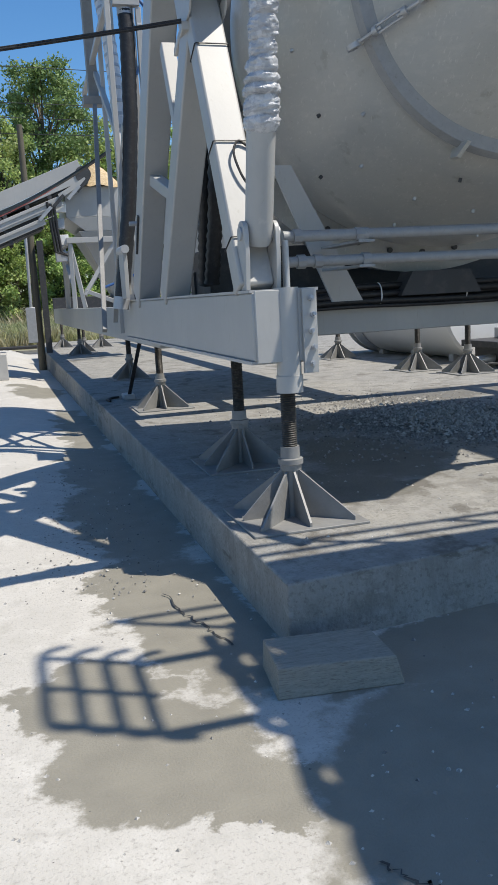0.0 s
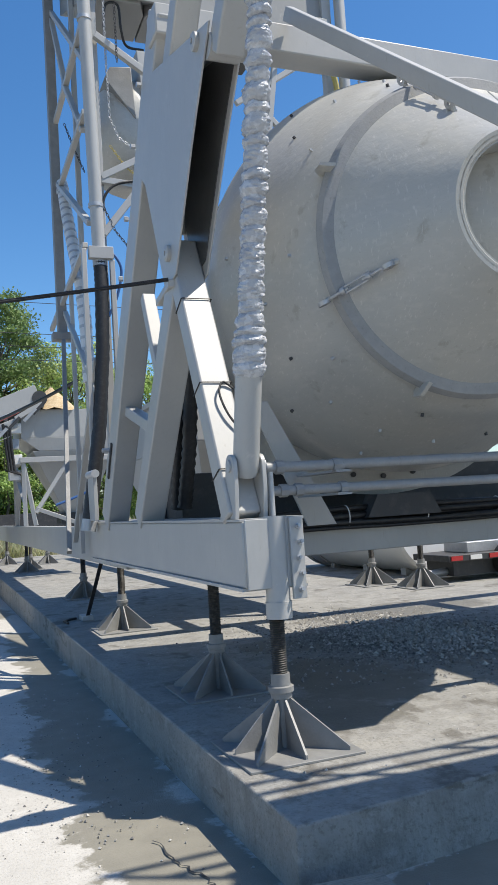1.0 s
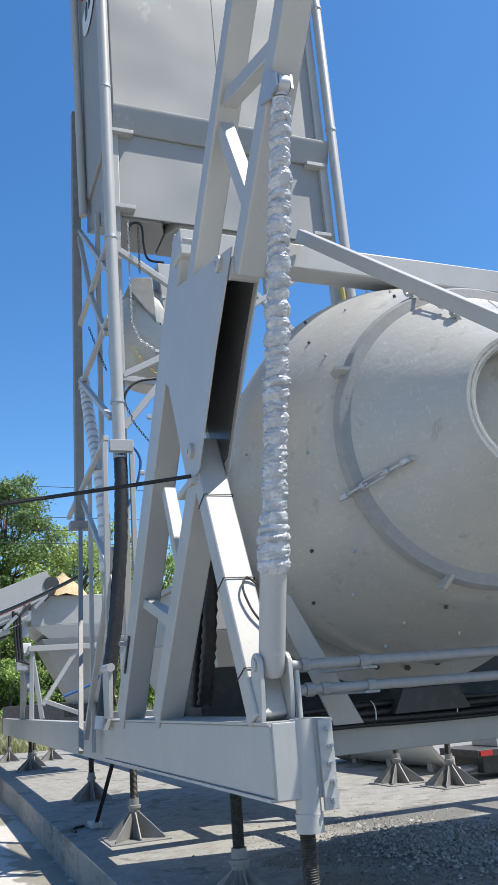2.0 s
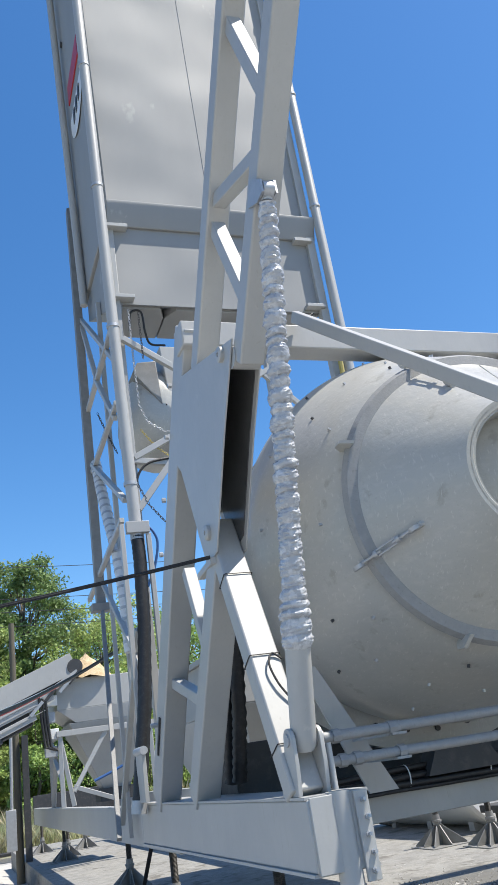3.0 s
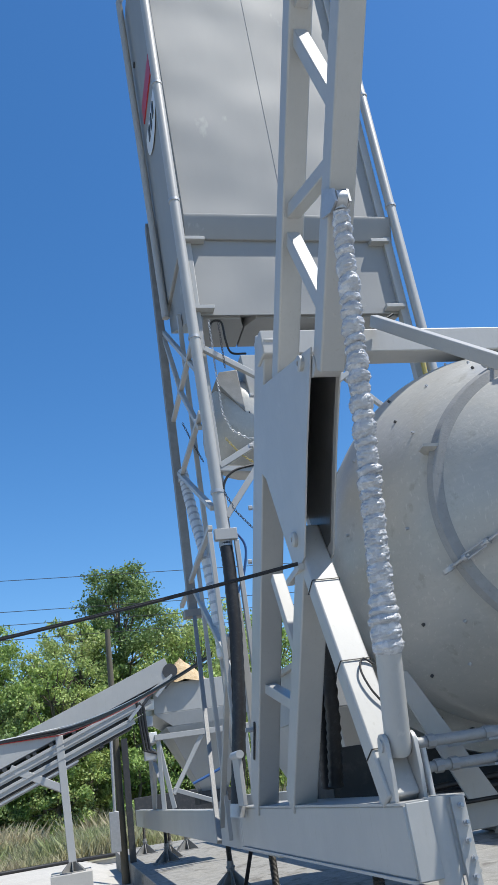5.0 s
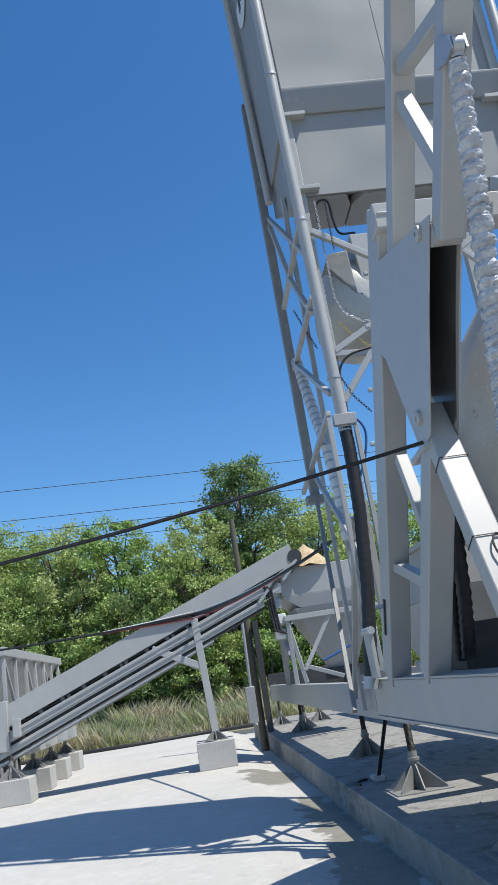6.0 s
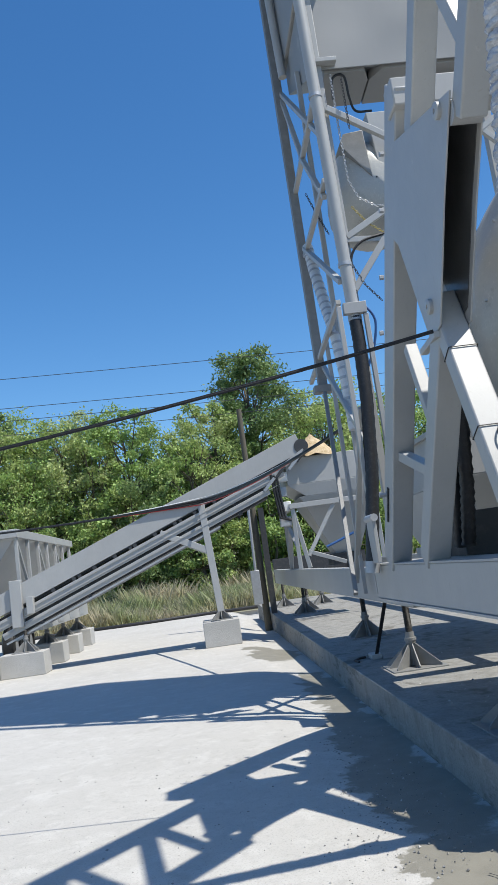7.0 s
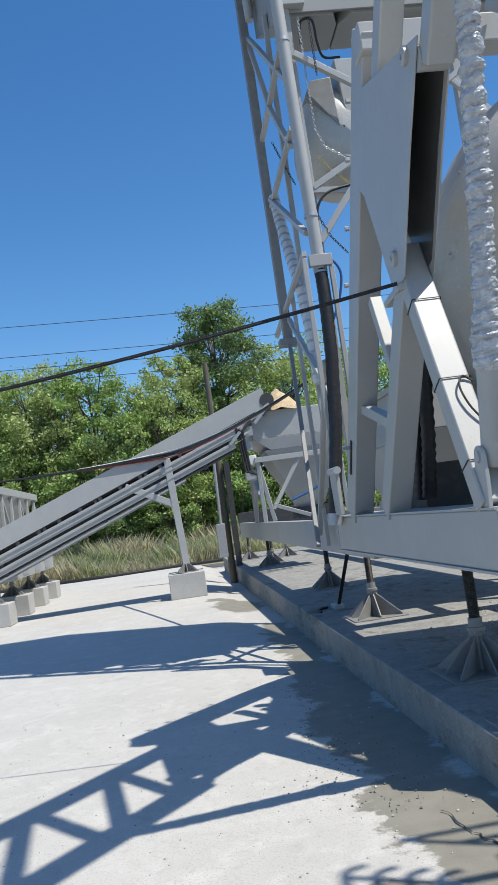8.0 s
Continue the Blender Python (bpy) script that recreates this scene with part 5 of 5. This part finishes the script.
# ---- things beyond the slab ----
tank = thing("storage_tank", (7.3, 13, 0.3), "white horizontal steel tank lying on the slab", "tank")
part("shell", Solid().lathe((7.35, 11.2, 1.16), (-0.03, 1, 0), [(0, 0.0), (0, 0.80), (0.04, 0.84), (3.6, 0.84), (3.66, 0.80), (3.66, 0.0)], 56), "white", tank)
part("end_band", Solid().lathe((7.25, 14.3, 1.16), (-0.03, 1, 0), [(0, 0.84), (0, 0.875), (0.30, 0.875), (0.30, 0.84)], 56, True), "galv", tank)
part("end_band", Solid().lathe((7.24, 14.85, 1.16), (-0.03, 1, 0), [(0, 0.0), (0, 0.875), (0.06, 0.875), (0.06, 0.0)], 56), "galv", tank)
for k in range(3):
    part("cradle", Solid().box((6.9, 11.6 + k * 1.3, 0.30), (7.7, 11.75 + k * 1.3, 0.42)), "galv", tank)
part("sign_bar", Solid().box((7.0, 11.17, 1.25), (7.5, 11.19, 1.45)), "red", tank)
trl = thing("flatbed_trailer", (9, 10.2, 0.3), "dark low flatbed trailer with red and white reflective tape", "trailer")
part("deck", Solid().box((6.62, 9.95, 0.60), (13.0, 10.9, 0.70)), "dark", trl, bevel=0.01)
for k in range(12):
    part("reflector", Solid().box((6.66 + k * 0.34, 9.93, 0.62), (6.86 + k * 0.34, 9.95, 0.685)), "red" if k % 2 == 0 else "white", trl)
part("chassis", Solid().box((6.8, 10.1, 0.38), (13.0, 10.8, 0.60)), "dark", trl)
for tx in (7.75, 8.9):
    w = part("wheel", Solid().lathe((tx, 9.9, 0.56), (0, 1, 0), [(0, 0.14), (0, 0.22), (0.03, 0.26), (0.18, 0.26), (0.2, 0.22), (0.2, 0.14)], 32, True), "rubber", trl)
    part("hub", Solid().tube((tx, 9.92, 0.56), (tx, 10.05, 0.56), 0.14, n=20), "galv", w)
part("coupling", Solid().tube((6.45, 10.3, 0.42), (6.9, 10.3, 0.45), 0.06), "galv", trl)
for k in range(3):
    tagged(part("equipment_skid", Solid().box((7.1 + k * 1.2, 10.15, 0.70), (7.9 + k * 1.2, 10.75, 0.86)), "galv", bevel=0.01), "grey equipment skid on the trailer deck", "skid", "skids on the trailer")
strap = thing("tie_strap", (1.38, 10.3, 0.3), "dark tie-down strap with a shackle on the slab", "strap")
part("webbing", Solid().beam((1.50, 9.5, 1.16), (1.40, 10.25, 0.34), 0.012, 0.045, (0, 1, 0)), "rubber", strap)
part("shackle", Solid().box((1.33, 10.2, 0.30), (1.47, 10.45, 0.37)), "galv", strap, bevel=0.01)
part("loose_end", Solid().sweep([(1.30, 10.5, 0.315), (1.2, 10.45, 0.315), (1.12, 10.3, 0.315), (1.14, 10.1, 0.315)], 0.015, 6), "rubber", strap)
latch = thing("hose_clip", (1.16, 7.6, 1.6), "grey folded steel clip plate beside the column foot", "bracket")
part("plate", Solid().box((1.10, 7.75, 1.56), (1.14, 8.05, 2.0)), "paint", latch, bevel=0.004)
part("knuckle", Solid().tube((1.12, 7.72, 2.02), (1.12, 8.08, 2.02), 0.04, n=14), "galv", latch)
hinge = thing("column_latch", (1.16, 7.3, 2.2), "small dark latch bar on the column", "latch")
part("bar", Solid().beam((1.160, 7.30, 1.95), (1.160, 7.08, 2.25), 0.014, 0.03), "dark", hinge)
part("bolt", Solid().tube((1.168, 7.22, 2.2), (1.10, 7.22, 2.2), 0.02, n=8), "galv", hinge)
for by, bz in ((6.35, 3.55), (6.05, 3.95), (5.72, 4.40), (5.45, 4.75)):
    tagged(part("bolt_head", Solid().tube((1.168, by - 0.02, bz), (1.135, by - 0.02, bz), 0.022, n=6), "galv"), "steel bolt head on the column side", "bolt", "column bolts")


# ---- gravel, grit ----
def pebbles(name, n, place, size, mat, label, seed):
    r = random.Random(seed)
    s = Solid()
    for _ in range(n):
        x, y, z = place(r)
        k = size * r.uniform(0.35, 1.0) ** 1.4
        vs = []
        for a, b, c in ((1, 0, 0), (0, 1, 0), (-1, 0, 0), (0, -1, 0), (0, 0, 1)):
            q = r.uniform(0.7, 1.25)
            vs.append((x + a * k * q + r.uniform(-0.2, 0.2) * k, y + b * k * q + r.uniform(-0.2, 0.2) * k, z + c * k * 0.8 * q))
        s.add(vs, [(0, 1, 4), (1, 2, 4), (2, 3, 4), (3, 0, 4), (3, 2, 1, 0)])
    return tagged(part(name, s, mat), label, "gravel", kind="stuff")


pebbles("gravel", 9000, lambda r: (3.7 + r.gauss(0, 0.55), 6.6 + r.gauss(0, 0.8), 0.30), 0.020, "chip", "dark crushed gravel spilled across the slab", 1)
pebbles("gravel", 2600, lambda r: (3.9 + r.gauss(0, 0.35), 6.5 + r.gauss(0, 0.5), 0.302 + abs(r.gauss(0, 0.012))), 0.030, "stone", "pale crushed gravel spilled across the slab", 2)
pebbles("grit", 900, lambda r: (r.uniform(1.3, 6.0), r.uniform(3.4, 10.0), 0.30), 0.012, "stone", "loose pale grit on the slab", 3)
pebbles("grit", 500, lambda r: (0.45 + r.gauss(0, 0.22), r.uniform(4.0, 7.6), 0.0), 0.011, "chip", "loose grit on the damp strip beside the slab", 4)
pebbles("grit", 1000, lambda r: (r.uniform(-2.6, 1.9), 1.2 + 8.0 * r.random() ** 1.6, 0.0), 0.011, "stone", "loose pale grit scattered on the yard", 5)
pebbles("grit", 150, lambda r: (r.uniform(-2.6, 1.9), 1.2 + 6.0 * r.random() ** 1.4, 0.0), 0.012, "chip", "loose dark grit scattered on the yard", 6)


# ---- verge, grass and trees ----
def grass_patch(name, n, x0, x1, y0, y1, tall, seed, label):
    r = np.random.RandomState(seed)
    x, y = r.uniform(x0, x1, n), r.uniform(y0, y1, n)
    h = tall * r.uniform(0.35, 1.0, n) * (0.75 + 0.4 * np.sin(x * 0.9 + np.cos(y * 0.7) * 2))
    a = r.uniform(0, 6.28, n)
    w = r.uniform(0.008, 0.022, n)
    lx, ly = r.normal(0, 0.34, n) * h, r.normal(0, 0.34, n) * h
    v = np.empty((n, 4, 3))
    v[:, 0] = np.c_[x - np.cos(a) * w, y - np.sin(a) * w, np.full(n, -0.06)]
    v[:, 1] = np.c_[x + np.cos(a) * w, y + np.sin(a) * w, np.full(n, -0.06)]
    v[:, 2] = np.c_[x + np.cos(a) * w * 0.6 + lx * 0.5, y + np.sin(a) * w * 0.6 + ly * 0.5, h * 0.6]
    v[:, 3] = np.c_[x + lx, y + ly, h]
    s = Solid()
    s.v = v.reshape(-1, 3).tolist()
    s.f = [(4 * i, 4 * i + 1, 4 * i + 2, 4 * i + 3) for i in range(n)]
    s.s = [False] * n
    me = bpy.data.meshes.new(name)
    me.from_pydata(s.v, [], s.f)
    me.materials.append(M["grass"])
    return tagged(new(name, me), label, "grass", kind="stuff")


grass_patch("tall_grass", 60000, -22, 10, 33.6, 41, 1.0, 1, "tall dry straw-coloured grass along the yard edge")
grass_patch("tall_grass", 30000, -22, 10, 40, 46, 1.5, 2, "tall dry grass and weeds before the trees")


def tree(at, height, spread, seed, mat, label, leaves=5200, low=0.25, leaf=0.16, clumps=125):
    r = random.Random(seed)
    x, y = at
    t = thing("tree", (x, y, -0.06), label, "tree", "trees behind the yard")
    tr = Solid()
    lean = r.uniform(-0.04, 0.04) * height
    trunk = [Vector((x + lean * k / 8 + r.uniform(-0.1, 0.1), y + r.uniform(-0.1, 0.1), -0.06 + height * 0.82 * k / 8)) for k in range(9)]
    tr.sweep(trunk, [0.022 * height * (1 - 0.85 * k / 8) for k in range(9)], 10)
    tips = []
    for i in range(clumps):
        g = low + (1 - low) * (i + r.random()) / clumps
        base = trunk[min(8, max(1, int(g * 8.2)))]
        a = i * 2.4 + r.uniform(-0.5, 0.5)
        prof = math.sin(min(1.0, max(0.05, (g - low) / (1 - low) * 0.72 + 0.18)) * math.pi) ** 0.7
        reach = spread * prof * r.uniform(0.45, 1.12)
        tip = Vector((x + math.cos(a) * reach, y + math.sin(a) * reach, g * height + r.uniform(-0.5, 0.5)))
        if i % 2 == 0:
            mid = base.lerp(tip, 0.5) + Vector((0, 0, -0.25))
            tr.sweep([base, mid, tip], [0.006 * height, 0.004 * height, 0.0015 * height], 6)
        tips.append((tip, spread * r.uniform(0.10, 0.30)))
    part("trunk", tr, "bark", t)
    n = int(leaves * 3.0)
    q = np.random.RandomState(seed)
    cen = np.array([tuple(p) for p, _ in tips])
    rad = np.array([s for _, s in tips])
    pick = q.randint(0, len(tips), n)
    d = q.normal(0, 1, (n, 3))
    d /= np.linalg.norm(d, axis=1)[:, None]
    rr = rad[pick] * q.uniform(0.1, 1.0, n) ** 0.6 * q.uniform(0.7, 1.45, n)
    p = cen[pick] + d * rr[:, None] * np.array([1, 1, 0.72])
    p[:, 2] = np.maximum(p[:, 2], 0.1)
    u = q.normal(0, 1, (n, 3))
    u /= np.linalg.norm(u, axis=1)[:, None]
    w = np.cross(u, q.normal(0, 1, (n, 3)))
    w /= np.linalg.norm(w, axis=1)[:, None]
    s = (leaf * 0.60 * q.uniform(0.5, 1.4, n))[:, None]
    v = np.stack([p - u * s, p + w * s * 0.55, p + u * s, p - w * s * 0.55], 1).reshape(-1, 3)
    me = bpy.data.meshes.new("crown")
    me.from_pydata(v.tolist(), [], [(4 * i, 4 * i + 1, 4 * i + 2, 4 * i + 3) for i in range(n)])
    me.materials.append(M[mat])
    c = new("crown", me)
    c.parent = t
    c.matrix_parent_inverse = t.matrix_basis.inverted()
    return t


LEAFY = "leafy green tree behind the yard"
tree((3.5, 50), 14.6, 3.3, 1, "leaf_dark", "tall dark green tree standing above the tree line", 15000, 0.34, 0.16, 110)
tree((0.2, 47.5), 11.3, 2.8, 2, "leaf_yellow", "half-bare yellow-green tree in the tree line", 9000, 0.1, 0.15)
tree((7.5, 48), 11.2, 4.0, 3, "leaf_yellow", LEAFY, 11000, 0.1)
tree((12.5, 49), 11.0, 4.0, 4, "leaf", LEAFY, 9000, 0.1)
tree((-4.6, 46.5), 11.3, 3.2, 5, "leaf", LEAFY, 11500, 0.08, 0.15)
tree((-8.4, 47.5), 11.4, 3.7, 6, "leaf_yellow", LEAFY, 13000, 0.08, 0.15)
tree((-12.4, 47), 11.6, 3.6, 7, "leaf_yellow", LEAFY, 12000, 0.08, 0.15)
tree((-13.5, 52), 13.2, 2.6, 8, "leaf_dark", "dark slender tree behind the tree line", 6000, 0.2)
tree((-10.8, 53), 12.2, 1.5, 9, "leaf_dark", "dark slender tree behind the tree line", 3500, 0.3)
tree((-17, 47), 10.5, 3.6, 10, "leaf", LEAFY, 9000, 0.08)
tree((-22, 48), 11, 4.0, 11, "leaf_dark", LEAFY, 8000, 0.08)
tree((18, 50), 11, 4.2, 12, "leaf", LEAFY, 8000, 0.08)
tree((25, 50), 11, 4.2, 13, "leaf_dark", LEAFY, 8000, 0.08)
tree((-2.2, 54), 8.6, 3.0, 18, "leaf_dark", LEAFY, 7000, 0.05)


for i, tx in enumerate((-15.0, -10.2, -6.6, -2.6, -0.8, 5.6)):
    tree((tx, 45.2 + (i * 17 % 4) * 0.3), 7.6 + (i * 31 % 7) * 0.4, 2.6, 40 + i, ("leaf_yellow", "leaf", "leaf_yellow", "leaf")[i % 4], LEAFY, 5000, 0.05, 0.13)
for i, tx in enumerate((-19.5, -15.2, -10.4, -6.4, -2.4, 1.8, 5.4, 9.8)):
    tree((tx, 49.2 + (i * 29 % 5) * 0.5), 8.4 + (i * 41 % 6) * 0.35, 3.0, 70 + i, ("leaf", "leaf_yellow", "leaf_dark")[i % 3], LEAFY, 5000, 0.06, 0.15)


def shrub(at, height, spread, seed, mat):
    return tree(at, height, spread, seed, mat, "dense green bush at the foot of the trees", 5200, 0.02, 0.13, 30)


for i, bx in enumerate((-20, -16.5, -13, -10, -7, -4.2, -1.6, 0.9, 3.2, 5.8, 8.5, 11.5)):
    shrub((bx, 44.2 + (i * 37 % 5) * 0.4), 4.6 + (i * 53 % 7) * 0.35, 2.3, 40 + i, ("leaf", "leaf_dark", "leaf", "leaf_yellow")[i % 4])
